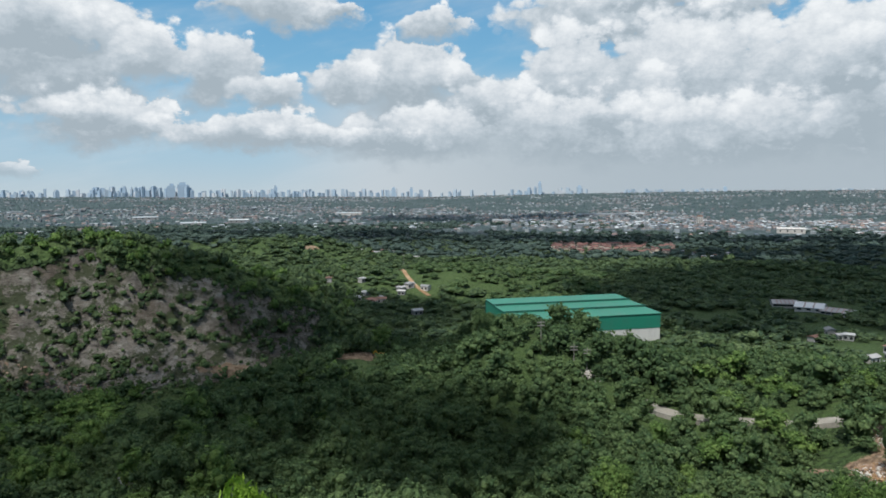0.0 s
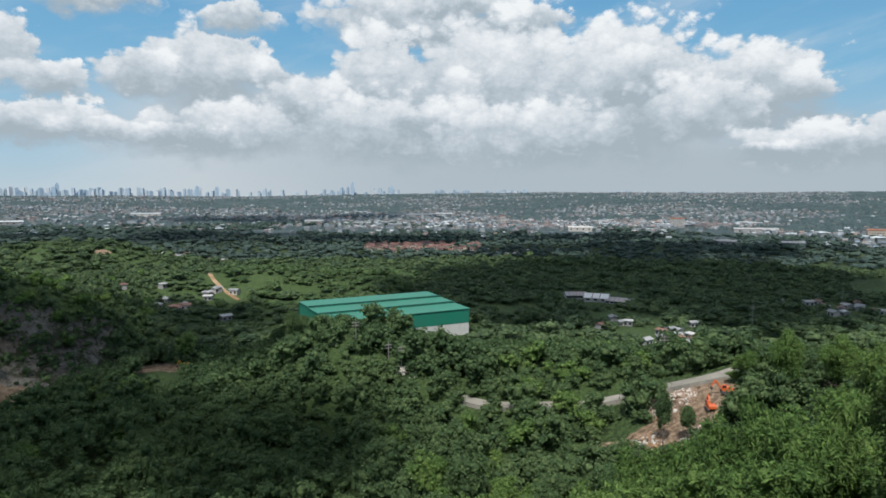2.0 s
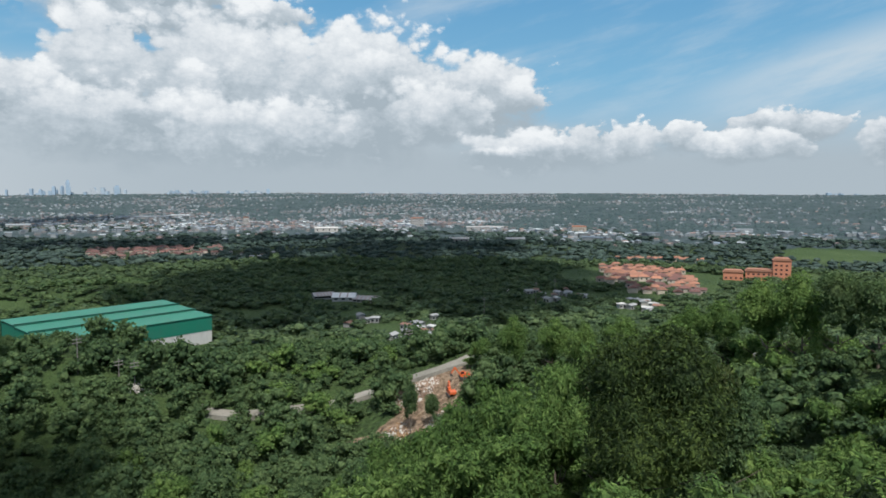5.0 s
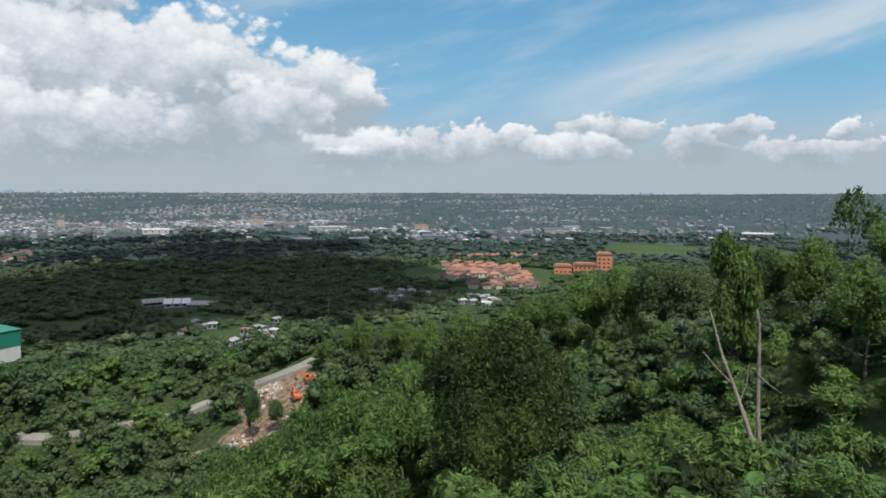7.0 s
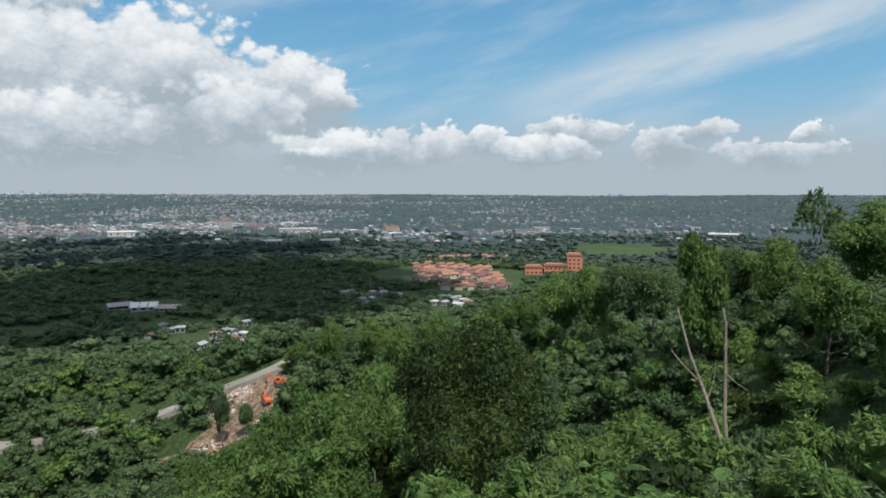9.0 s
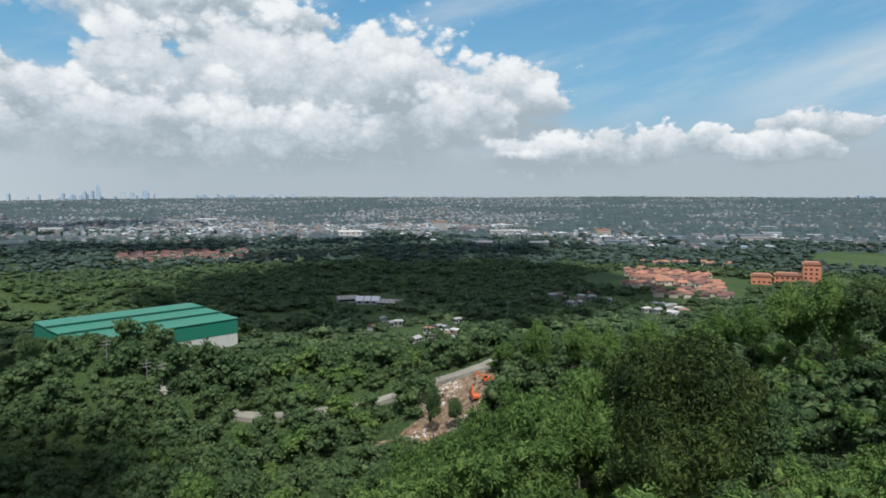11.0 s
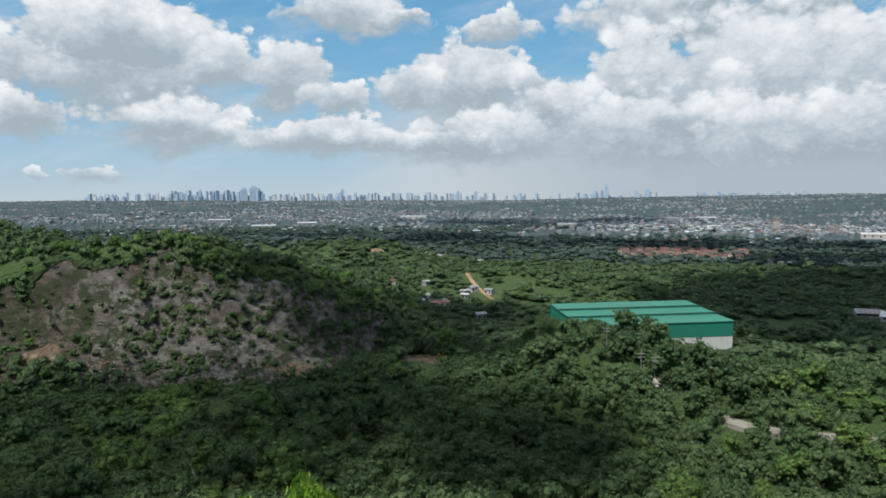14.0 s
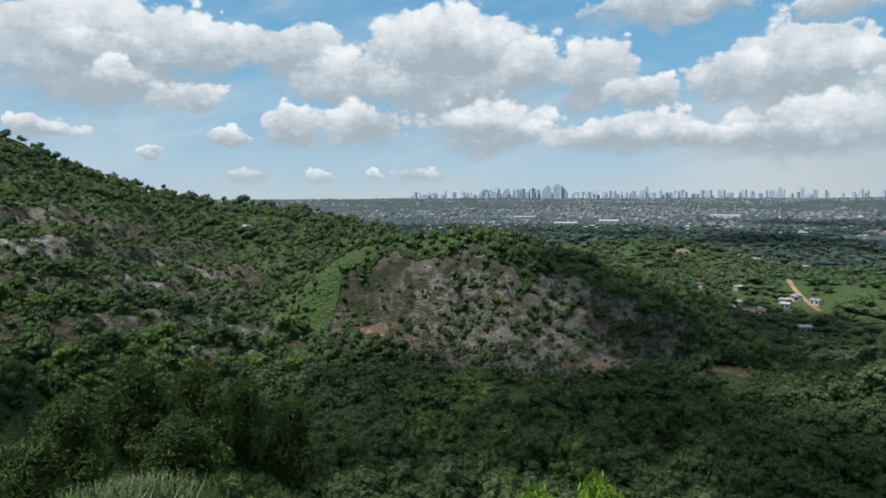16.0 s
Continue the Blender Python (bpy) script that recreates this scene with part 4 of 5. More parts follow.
# ---- buildings ----
def solid(bm, verts, faces, mat=0):
    vs = [bm.verts.new(v) for v in verts]
    for f in faces:
        bm.faces.new([vs[i] for i in f]).material_index = mat
    return vs


def box(bm, x0, y0, z0, x1, y1, z1, mat=0):
    solid(bm, [(x, y, z) for z in (z0, z1) for y in (y0, y1) for x in (x0, x1)], [(0, 2, 3, 1), (4, 5, 7, 6), (0, 1, 5, 4), (1, 3, 7, 5), (3, 2, 6, 7), (2, 0, 4, 6)], mat)


def prism(bm, outline, y0, y1, mat=0):
    """An (x, z) outline carried from y0 to y1."""
    n = len(outline)
    solid(bm, [(x, y, z) for y in (y0, y1) for x, z in outline], [tuple(range(n)), tuple(range(2 * n - 1, n - 1, -1))] + [(i, i + n, (i + 1) % n + n, (i + 1) % n) for i in range(n)], mat)


def build_shed():
    """Warehouse: three stepped roof spans; local y along the front eave, local x going back."""
    e = new("warehouse")
    m = Matrix(((shed_v[0], shed_u[0], 0, SHED_A[0]), (shed_v[1], shed_u[1], 0, SHED_A[1]), (0, 0, 1, 0), (0, 0, 0, 1)))
    e.matrix_basis = m
    L = SHED_L
    eave, span = 11.6, SHED_W / 3
    bm = bmesh.new()
    box(bm, 0, 0, -1, 0.3, L, 5.6)
    box(bm, 0.3, 0, -1, SHED_W, 0.3, 5.6)
    box(bm, 0.3, L - 0.3, -1, SHED_W, L, 5.6)
    part("lower_wall", mesh_of("lower_wall", bm, WHITE_WALL), e, "pale concrete lower wall")
    bm = bmesh.new()
    box(bm, -0.12, -0.1, 5.5, 0.2, L + 0.1, eave)
    part("front_cladding", mesh_of("front_cladding", bm, GREEN_WALL), e, "green ribbed metal wall")
    z = eave
    for i in range(3):
        x0, x1 = i * span, (i + 1) * span
        bm = bmesh.new()
        rise = 0.6
        prism(bm, [(x0 - 0.5, z), (x0 - 0.5, z + 0.18), (x1 - 0.2, z + rise + 0.18), (x1 - 0.2, z + rise)], -0.5, L + 0.5)
        part("roof_sheet", mesh_of("roof_sheet", bm, GREEN_ROOF), e, "sun-bleached green metal roof")
        for ya, yb in ((-0.08, 0.2), (L - 0.2, L + 0.08)):
            bm = bmesh.new()
            prism(bm, [(x0, 5.6), (x0, z), (x1 - 0.2, z + rise), (x1 - 0.2, 5.6)], ya, yb)
            part("gable_cladding", mesh_of("gable_cladding", bm, GREEN_WALL), e)
        if i < 2:
            bm = bmesh.new()
            box(bm, x1 - 0.2, -0.3, z + rise - 0.4, x1 + 0.1, L + 0.3, z + rise + 0.85)
            box(bm, x1 - 0.5, -0.5, z + rise + 0.8, x1 + 0.15, L + 0.5, z + rise + 1.0)
            part("clerestory", mesh_of("clerestory", bm, GREEN_DARK), e, "dark green step between roof spans")
            z = z + rise + 0.4
        else:
            bm = bmesh.new()
            box(bm, x1 - 0.3, -0.4, 4, x1, L + 0.4, z + rise + 0.12)
            part("back_wall", mesh_of("back_wall", bm, GREEN_DARK), e)
    tagged(e, "large green metal warehouse with stepped roof and pale base", "warehouse")


build_shed()

ROOFS = {
    "white": paint_material("white_roof", (0.46, 0.47, 0.47), 0.6, 0.3, pieces=True),
    "grey": paint_material("grey_roof", (0.30, 0.31, 0.32), 0.6, 0.3, pieces=True),
    "rust": paint_material("rusty_roof", (0.23, 0.13, 0.10), 0.8, 0.35, pieces=True),
    "orange": paint_material("orange_tile_roof", (0.34, 0.165, 0.11), 0.85, 0.25, pieces=True),
    "red": paint_material("red_brown_roof", (0.155, 0.078, 0.068), 0.85, 0.25, pieces=True),
    "blue": paint_material("blue_roof", (0.12, 0.22, 0.38), 0.55, 0.25, pieces=True)}
WALLS = {
    "cream": paint_material("cream_wall", (0.44, 0.39, 0.33), 0.9, 0.3, pieces=True),
    "white": paint_material("white_wall", (0.37, 0.37, 0.36), 0.9, 0.3, pieces=True)}

# wall and roof colours paled and blued, so distance haze sits in the paint
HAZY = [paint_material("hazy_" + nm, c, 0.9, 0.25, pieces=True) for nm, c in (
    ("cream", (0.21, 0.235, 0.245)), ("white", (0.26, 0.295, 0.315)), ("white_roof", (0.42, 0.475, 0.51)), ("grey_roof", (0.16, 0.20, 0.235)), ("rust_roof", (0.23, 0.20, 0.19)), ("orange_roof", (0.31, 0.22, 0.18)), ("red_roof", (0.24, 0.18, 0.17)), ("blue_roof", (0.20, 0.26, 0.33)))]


def house_arrays(w, d, h, rise, hip=0.0, o=0.45):
    """Eight wall corners and a roof with eaves; wall quads, roof quads, roof tris."""
    a, b = w / 2, d / 2
    v = [(-a, -b, -2), (a, -b, -2), (a, b, -2), (-a, b, -2), (-a, -b, h), (a, -b, h), (a, b, h), (-a, b, h),
         (-a - o, -b - o, h - 0.1), (a + o, -b - o, h - 0.1), (a + o, b + o, h - 0.1), (-a - o, b + o, h - 0.1), (-a - o + hip, 0, h + rise), (a + o - hip, 0, h + rise)]
    walls = [(0, 1, 5, 4), (1, 2, 6, 5), (2, 3, 7, 6), (3, 0, 4, 7)]
    roof = [(8, 9, 13, 12), (10, 11, 12, 13), (11, 10, 9, 8)]
    ends = [(9, 10, 13), (11, 8, 12)]
    return np.array(v, float), walls, roof, ends


HOUSE_MESH = {}


def house_meshes(shape, wall, roof):
    if (shape, wall, roof) not in HOUSE_MESH:
        w, d, h, rise, hip = shape
        v, wq, rq, rt = house_arrays(w, d, h, rise, hip)
        body = fast_mesh("wall", v[:8], np.array(wq), mats=(WALLS[wall],))
        top = bpy.data.meshes.new("roof")
        top.from_pydata([tuple(p) for p in v[8:]], [], [tuple(i - 8 for i in f) for f in rq + rt])
        top.materials.append(ROOFS[roof])
        bm = bmesh.new()
        box(bm, -0.55, -0.05, 0, 0.55, 0.05, 1.1)
        pane = mesh_of("window", bm, GLASS_DARK)
        HOUSE_MESH[(shape, wall, roof)] = (body, top, pane)
    return HOUSE_MESH[(shape, wall, roof)]


def make_house(x, y, turn, shape, wall, roof, label, group, name="house", storeys=1):
    e = new(name)
    e.empty_display_size = 1
    e.matrix_basis = pose(x, y, float(height(x, y)) + 0.2, 0, 0, turn)
    body, top, pane = house_meshes(shape, wall, roof)
    part("wall", body, e)
    part("roof", top, e)
    w, d, h = shape[:3]
    for s in (-1, 1):
        for k in (-0.26, 0.26):
            p = part("window", pane, e)
            p.location = (k * w, s * d / 2, h - 2.0)
    tagged(e, label, "house", group)
    return e


def joined_houses(name, x, y, turn, w, d, h, rise, wall_i, roof_i, label, mats):
    """Many far houses in one mesh, as they cannot be counted."""
    v0, wq, rq, rt = house_arrays(1, 1, 1, 1, 0.0, 0.04)
    n = len(x)
    sx = v0[None, :, 0] * w[:, None]
    sy = v0[None, :, 1] * d[:, None]
    base = v0[:, 2]
    sz = np.where(base[None] == 2.0, (h + rise)[:, None], np.where(base[None] > 0, h[:, None], -3.0))
    c, s = np.cos(turn)[:, None], np.sin(turn)[:, None]
    z = height(x, y)[:, None]
    V = np.stack([sx * c - sy * s + x[:, None], sx * s + sy * c + y[:, None], sz + z], -1).reshape(-1, 3)
    off = (np.arange(n) * len(v0))[:, None, None]
    quads = np.concatenate([(np.array(q)[None] + off).reshape(-1, 4) for q in (wq, rq)])
    tris = (np.array(rt)[None] + off).reshape(-1, 3)
    idx = np.concatenate([np.repeat(wall_i, 4), np.repeat(roof_i + 2, 3), np.repeat(roof_i + 2, 2)])
    me = fast_mesh(name, V, quads, tris, mats, idx)
    tagged(new(name, me), label, "houses", kind="stuff")


def build_towns():
    g = np.random.default_rng(21)
    shapes = [(7, 5.6, 2.4, 1.4, 0.0), (7.6, 6, 2.5, 1.5, 1.8), (7, 6, 3.0, 1.4, 2.0), (9, 5, 2.4, 1.2, 0.0)]
    small = [(4, 3.2, 2.1, 0.6, 0.0), (5.2, 3.5, 2.2, 0.8, 0.0), (4, 3.4, 2.5, 0.6, 0.8)]
    # tiled estate
    count = 0
    for row in range(17):
        for col in range(7):
            d = 452 + row * 11.5 + (60 if row > 13 else 0) + g.normal(0, 0.8)
            a = -50.9 - (col + 0.5 * (row % 2)) * 9.6 / d * 57.3 - max(0, row - 12) * 0.7 + g.normal(0, 0.05)
            if row < 3 and col < 2 or g.uniform() < 0.06:
                continue
            x, y = at(a, d)
            make_house(x, y, a + 8 + 90 * (row % 3 == 0), shapes[g.integers(3)], "cream", "orange" if g.uniform() < (0.45 if row < 7 else 0.9) else "red", "low cream house with orange tiled roof", "tiled estate")
            count += 1
    for row in range(8):
        for col in range(10):
            a, d = -9.6 - (col + 0.4 * (row % 2)) * 0.98 + g.normal(0, 0.1), 735 + row * 15 + g.normal(0, 2)
            if g.uniform() < 0.15:
                continue
            x, y = at(a, d)
            make_house(x, y, a - 10 + g.choice([0, 90]), shapes[g.integers(4)], "cream", "red", "small house with red-brown roof", "red-roofed estate")
    for x, y in HAMLETS:
        make_house(x, y, g.uniform(0, 180), small[g.integers(3)], "white", ("white", "grey", "rust", "grey")[g.integers(4)], "small pale house with metal roof among trees", "valley houses")
    # suburbs
    count = 46000
    a, r = np.radians(g.uniform(-92, 60, count)), g.uniform(800, 4700, count)
    x, y = -r * np.sin(a), r * np.cos(a)
    x2, y2 = spots(9000, 740, 1600, -74, -6, seed=23)
    x, y = np.concatenate([x, x2]), np.concatenate([y, y2])
    n = len(x)
    r = np.hypot(x, y)
    az = np.degrees(np.arctan2(-x, y))
    want = np.maximum(smooth(r, 900, 1900), 0.75 * smooth(r, 740, 1300) * smooth(-az, 8, 20)) * (0.03 + 0.6 * town_patch(x, y))
    want = want * (1 - 0.7 * smooth(az, -2, 12) * (1 - smooth(r, 1500, 2300))) * (1 - 0.8 * smooth(-az, 52, 68))
    ok = (g.uniform(size=n) < want)
    for f in FIELDS:
        ok &= blot(x, y, *f) > 1.1
    x, y, r, az = x[ok], y[ok], r[ok], az[ok]
    n = len(x)
    big = g.uniform(size=n) < np.where((az > 6) & (r > 1900), 0.05, 0.012)
    w = np.where(big, g.uniform(18, 42, n), g.uniform(4.5, 9, n))
    d = np.where(big, g.uniform(10, 20, n), g.uniform(4.5, 8, n))
    h = np.where(big, g.uniform(4, 7, n), g.choice([2.6, 3.0, 3.4, 5.5], n))
    block = np.round(ripple(x, y, 90, 66, 2) * 3)
    roof = g.choice(6, n, p=[0.36, 0.36, 0.12, 0.05, 0.06, 0.05])
    roof = np.where((block == 1) & (g.uniform(size=n) < 0.6), 4, roof)
    turn, rise, wall = block * 0.6 + g.choice([0, 1.5708], n) + g.normal(0, 0.08, n), np.where(big, 0.9, g.uniform(0.7, 1.7, n)), g.integers(0, 2, n)
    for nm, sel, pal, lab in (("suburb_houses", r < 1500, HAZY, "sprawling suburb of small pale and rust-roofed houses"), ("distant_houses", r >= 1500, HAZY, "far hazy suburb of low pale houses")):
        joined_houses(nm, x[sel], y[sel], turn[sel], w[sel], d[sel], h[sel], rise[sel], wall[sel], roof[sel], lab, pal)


build_towns()

# pale bluish base colours carry the haze of distance on the towers
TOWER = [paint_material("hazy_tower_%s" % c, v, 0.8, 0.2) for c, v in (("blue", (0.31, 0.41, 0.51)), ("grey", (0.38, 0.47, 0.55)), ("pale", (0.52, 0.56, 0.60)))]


def build_skyline():
    g = np.random.default_rng(44)
    meshes = []
    for i in range(9):
        bm = bmesh.new()
        k = i % 3
        box(bm, -0.5, -0.5, -0.2, 0.5, 0.5, 0.86 if k else 1.0)
        if k == 1:
            box(bm, -0.3, -0.3, 0.86, 0.3, 0.3, 1.0)
        if k == 2:
            box(bm, -0.5, -0.5, 0.86, 0.0, 0.5, 0.94)
            box(bm, 0.05, -0.2, 0.86, 0.3, 0.2, 1.0)
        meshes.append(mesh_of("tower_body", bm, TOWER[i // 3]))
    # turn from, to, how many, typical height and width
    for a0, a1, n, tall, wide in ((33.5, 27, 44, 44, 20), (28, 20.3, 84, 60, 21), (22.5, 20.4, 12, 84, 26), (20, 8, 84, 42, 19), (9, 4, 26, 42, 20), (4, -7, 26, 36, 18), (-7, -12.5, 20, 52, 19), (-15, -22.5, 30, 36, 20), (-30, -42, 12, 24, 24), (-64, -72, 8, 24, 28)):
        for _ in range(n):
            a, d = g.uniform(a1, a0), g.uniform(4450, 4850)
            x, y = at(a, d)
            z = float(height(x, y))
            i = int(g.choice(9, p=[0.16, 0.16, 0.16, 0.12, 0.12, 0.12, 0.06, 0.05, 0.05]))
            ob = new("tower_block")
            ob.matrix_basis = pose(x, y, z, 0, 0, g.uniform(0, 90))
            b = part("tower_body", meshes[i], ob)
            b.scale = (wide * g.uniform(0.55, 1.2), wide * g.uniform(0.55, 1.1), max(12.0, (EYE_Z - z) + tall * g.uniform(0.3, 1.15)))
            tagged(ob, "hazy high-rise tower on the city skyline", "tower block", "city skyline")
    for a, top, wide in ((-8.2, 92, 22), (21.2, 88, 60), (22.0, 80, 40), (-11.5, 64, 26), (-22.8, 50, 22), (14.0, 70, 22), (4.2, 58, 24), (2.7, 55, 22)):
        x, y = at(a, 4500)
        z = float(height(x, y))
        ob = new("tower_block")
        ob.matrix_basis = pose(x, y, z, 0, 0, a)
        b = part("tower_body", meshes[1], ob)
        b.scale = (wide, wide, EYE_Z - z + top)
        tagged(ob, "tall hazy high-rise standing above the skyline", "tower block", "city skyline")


build_skyline()

# ---- the slope round the eye ----
def build_near():
    g = np.random.default_rng(61)
    fine = [crown_arrays(500 + i, 400, 0.038, lobes=7, long=1.5, rz=0.45, core=0.7, lump=0.9) for i in range(4)]
    spiky = [crown_arrays(520 + i, 380, 0.032, lobes=7, long=2.2, rz=0.5, droop=0.6, core=0.7, lump=0.9) for i in range(3)]
    xs, ys = [], []
    for a0, a1, r0, r1, n, s in ((-97, -24, 20, 118, 9000, 1), (34, 68, 42, 125, 3500, 2), (-97, -58, 24, 100, 5000, 3)):
        x, y = spots(n, r0, r1, a0, a1, seed=70 + s)
        xs.append(x), ys.append(y)
    x, y = np.concatenate(xs), np.concatenate(ys)
    ok = wooded(x, y)
    x, y = x[ok], y[ok]
    keep = thin(x, y, 2.8, 5)
    x, y = x[keep], y[keep]
    wide = g.uniform(2.4, 5.2, len(x))
    p = np.column_stack([x, y, height(x, y) - 0.35])
    kind = ripple(x, y, 14, 33, 3) + g.normal(0, 0.25, len(x))
    for nm, sel, mat, shapes, lab in (
            ("undergrowth", kind < -0.2, LEAF, fine, "tangled green undergrowth on the steep slope"),
            ("light_green_undergrowth", (kind >= -0.2) & (kind < 0.6), LEAF_BRIGHT, spiky, "light green bamboo-like shrubs on the slope"),
            ("dark_undergrowth", kind >= 0.6, LEAF_DARK, fine, "dark shrubs in the folds of the slope")):
        me = scatter_mesh(nm, shapes, p[sel], wide[sel], wide[sel] * g.uniform(0.75, 1.3, sel.sum()), (mat,), 80)
        tagged(new(nm, me), lab, "undergrowth", kind="stuff")
    trunk = [trunk_mesh(600 + i, 1.0, 0.03, 7) for i in range(2)]
    big = crown_mesh(610, 26000, 0.0085, LEAF_DARK, lobes=26, lump=0.72, long=2.0, rz=0.46)
    dense = crown_mesh(611, 6500, 0.0145, LEAF, lobes=22, long=1.7, rz=0.5, lump=0.72, core=0.6)
    lighter = crown_mesh(616, 6500, 0.0145, LEAF_BRIGHT, lobes=22, long=1.7, rz=0.5, lump=0.68, core=0.6)
    airy = crown_mesh(612, 4200, 0.017, LEAF_BRIGHT, lobes=20, long=2.2, rz=0.5, droop=0.4, lump=0.7)
    shade = crown_mesh(617, 7000, 0.0145, LEAF_DARK, lobes=24, long=2.2, rz=0.5, droop=0.4, lump=0.66, core=0.5)
    column = crown_mesh(613, 5500, 0.024, LEAF_BRIGHT, lobes=20, long=1.6, rz=0.5, lump=0.6)
    sparse = crown_mesh(614, 420, 0.03, LEAF, lobes=12, long=1.8, rz=0.5, core=0.03, lump=0.6)
    vivid = crown_mesh(615, 2200, 0.034, LEAF_VIVID, lobes=11, long=1.4, rz=0.4)

    def stand(label, crown, az, d, top, wide, name="tree", foot=0.2, k=0):
        """A tree whose top is at that height of view, in degrees."""
        x, y = at(az, d)
        z = float(height(x, y))
        tall = EYE_Z + d * math.tan(radians(top)) - z
        make_tree(label, name, crown, trunk[k], x, y, wide, max(tall, 3.0), foot, "", turn=g.uniform(0, 360))

    stand("large dark leafy tree with a broad round crown", big, -55.0, 48, -10.2, 13.0, foot=0.1)
    stand("dark leafy tree beside the large one", dense, -60.5, 52, -13.5, 8.0, foot=0.12)
    for az, d, top, wide in ((-36, 70, -19.0, 9.0), (-40, 66, -16.9, 9.0), (-44, 62, -15.6, 9.5), (-47.5, 68, -13.8, 8.0), (-33, 78, -20.0, 8.5), (-41.5, 88, -15.2, 8.0), (-38, 58, -20.5, 9.0), (-43, 54, -19.5, 9.0)):
        stand("light green bamboo-like tree with feathery foliage", airy, az, d, top, wide, foot=0.26, k=1)
    for az, d, top, wide in ((-43.5, 150, -9.9, 8.5), (-47, 148, -10.0, 9.0), (-49.5, 140, -10.2, 7.5), (-52.5, 138, -9.6, 9.0), (-58, 122, -8.4, 9.0), (-60.5, 118, -7.9, 8.5), (-41, 165, -11.8, 8.0), (-40.3, 171, -12.6, 6.0), (-39.8, 168, -13.8, 4.5)):
        stand("leafy light green tree on the far ridge of the slope", lighter, az, d, top, wide)
    for az, d, top, wide in ((-63.5, 104, -6.0, 10.5), (-66, 98, -5.4, 9.0), (-68.5, 94, -5.2, 8.0), (-71, 92, -5.6, 8.0), (-77, 86, -3.6, 7.0), (-79.5, 82, -2.6, 8.0), (-86, 70, 0.3, 9.0), (-90, 64, 1.0, 9.0), (-83.5, 60, -4.0, 6.0), (-88, 50, -5.5, 6.0)):
        stand("dense green tree on the ridge", lighter if az % 2 < 1 else dense, az, d, top, wide)
    for az, d, top, wide in ((-34.6, 148, -15.6, 5.0), (-36.5, 147, -16.6, 4.6)):
        stand("small leafy tree among the rubble of the clearing", dense, az, d, top, wide, foot=0.12)
    stand("tall vine-covered tree rising above the ridge", column, -74.4, 72, -2.2, 6.0, foot=0.05)
    stand("slender tall tree with sparse airy crown", sparse, -82.4, 74, 1.0, 6.0, foot=0.35)
    for az, d, top, wide in ((-3.0, 288, -9.6, 9.0), (-4.0, 279, -9.9, 9.0), (-5.0, 270, -10.3, 8.0), (-6.0, 262, -10.6, 8.0), (-3.6, 246, -10.6, 9.0), (-5.4, 240, -10.3, 9.5), (-7.0, 232, -9.9, 9.0), (-8.8, 236, -10.9, 8.0), (-10.6, 240, -11.4, 7.5), (-2.0, 252, -10.9, 8.0), (-7.9, 222, -11.0, 8.0)):
        stand("leafy green tree beside the warehouse wall", dense, az, d, top, wide, foot=0.1)
    stand("vivid light green tree top below the eye", vivid, 16.6, 44, -21.5, 6.0)
    stand("vivid light green tree top below the eye", vivid, 21.6, 46, -22.9, 6.0)
    for az, d, top, wide in ((61, 62, -14.5, 8.0), (56, 70, -12.0, 8.5), (51.5, 78, -12.8, 9.0), (48, 84, -14.2, 8.0), (64, 56, -17.0, 8.0), (44, 86, -16.0, 8.0), (53, 62, -17.0, 7.5)):
        stand("dark green feathery tree on the near slope", shade, az, d, top, wide * 1.15, foot=0.2)


build_near()


def build_dead_tree():
    """Bare forked trunk on the slope."""
    bm = bmesh.new()

    def limb(points, r0, r1, sides=7):
        rings = []
        for i, p in enumerate(points):
            r = 0.62 * (r0 + (r1 - r0) * i / (len(points) - 1))
            d = (points[min(i + 1, len(points) - 1)] - points[max(i - 1, 0)]).normalized()
            u = d.orthogonal().normalized()
            w = d.cross(u)
            rings.append([bm.verts.new(p + (u * math.cos(t * 6.2832 / sides) + w * math.sin(t * 6.2832 / sides)) * r) for t in range(sides)])
        for a, b in zip(rings[:-1], rings[1:]):
            for t in range(sides):
                bm.faces.new((a[t], a[(t + 1) % sides], b[(t + 1) % sides], b[t]))
        bm.faces.new(rings[-1])

    V = Vector
    limb([V((0, 0, -1)), V((0.05, 0, 1.5)), V((-0.1, 0, 3.2)), V((-0.15, 0.1, 5.6)), V((-0.2, 0, 8.2)), V((-0.35, 0, 9.0))], 0.24, 0.08)
    limb([V((0.05, 0, 1.0)), V((-0.5, 0.1, 2.6)), V((-1.2, 0.1, 4.6)), V((-1.9, 0.1, 6.4)), V((-2.6, 0.2, 8.8))], 0.22, 0.07)
    limb([V((-1.4, 0.1, 5.0)), V((-2.2, 0, 5.8)), V((-2.9, 0.1, 6.6))], 0.09, 0.03)
    limb([V((-0.15, 0, 5.6)), V((0.4, 0.1, 5.1)), V((1.0, 0.2, 4.7))], 0.06, 0.02)
    limb([V((-1.0, 0.1, 4.0)), V((-0.7, 0.1, 5.0)), V((-0.6, 0.1, 6.2))], 0.07, 0.02)
    x, y = at(-76.7, 51)
    e = new("dead_tree", mesh_of("dead_tree", bm, DEAD))
    e.matrix_basis = pose(x, y, float(height(x, y)), 0, 0, -76) @ Matrix.Scale(1.36, 4)
    tagged(e, "bare grey dead tree with a forked trunk", "dead tree")


DEAD = soil_material("dead_wood", (0.16, 0.13, 0.10), (0.27, 0.23, 0.19), (0.38, 0.33, 0.28), 2.0)
build_dead_tree()


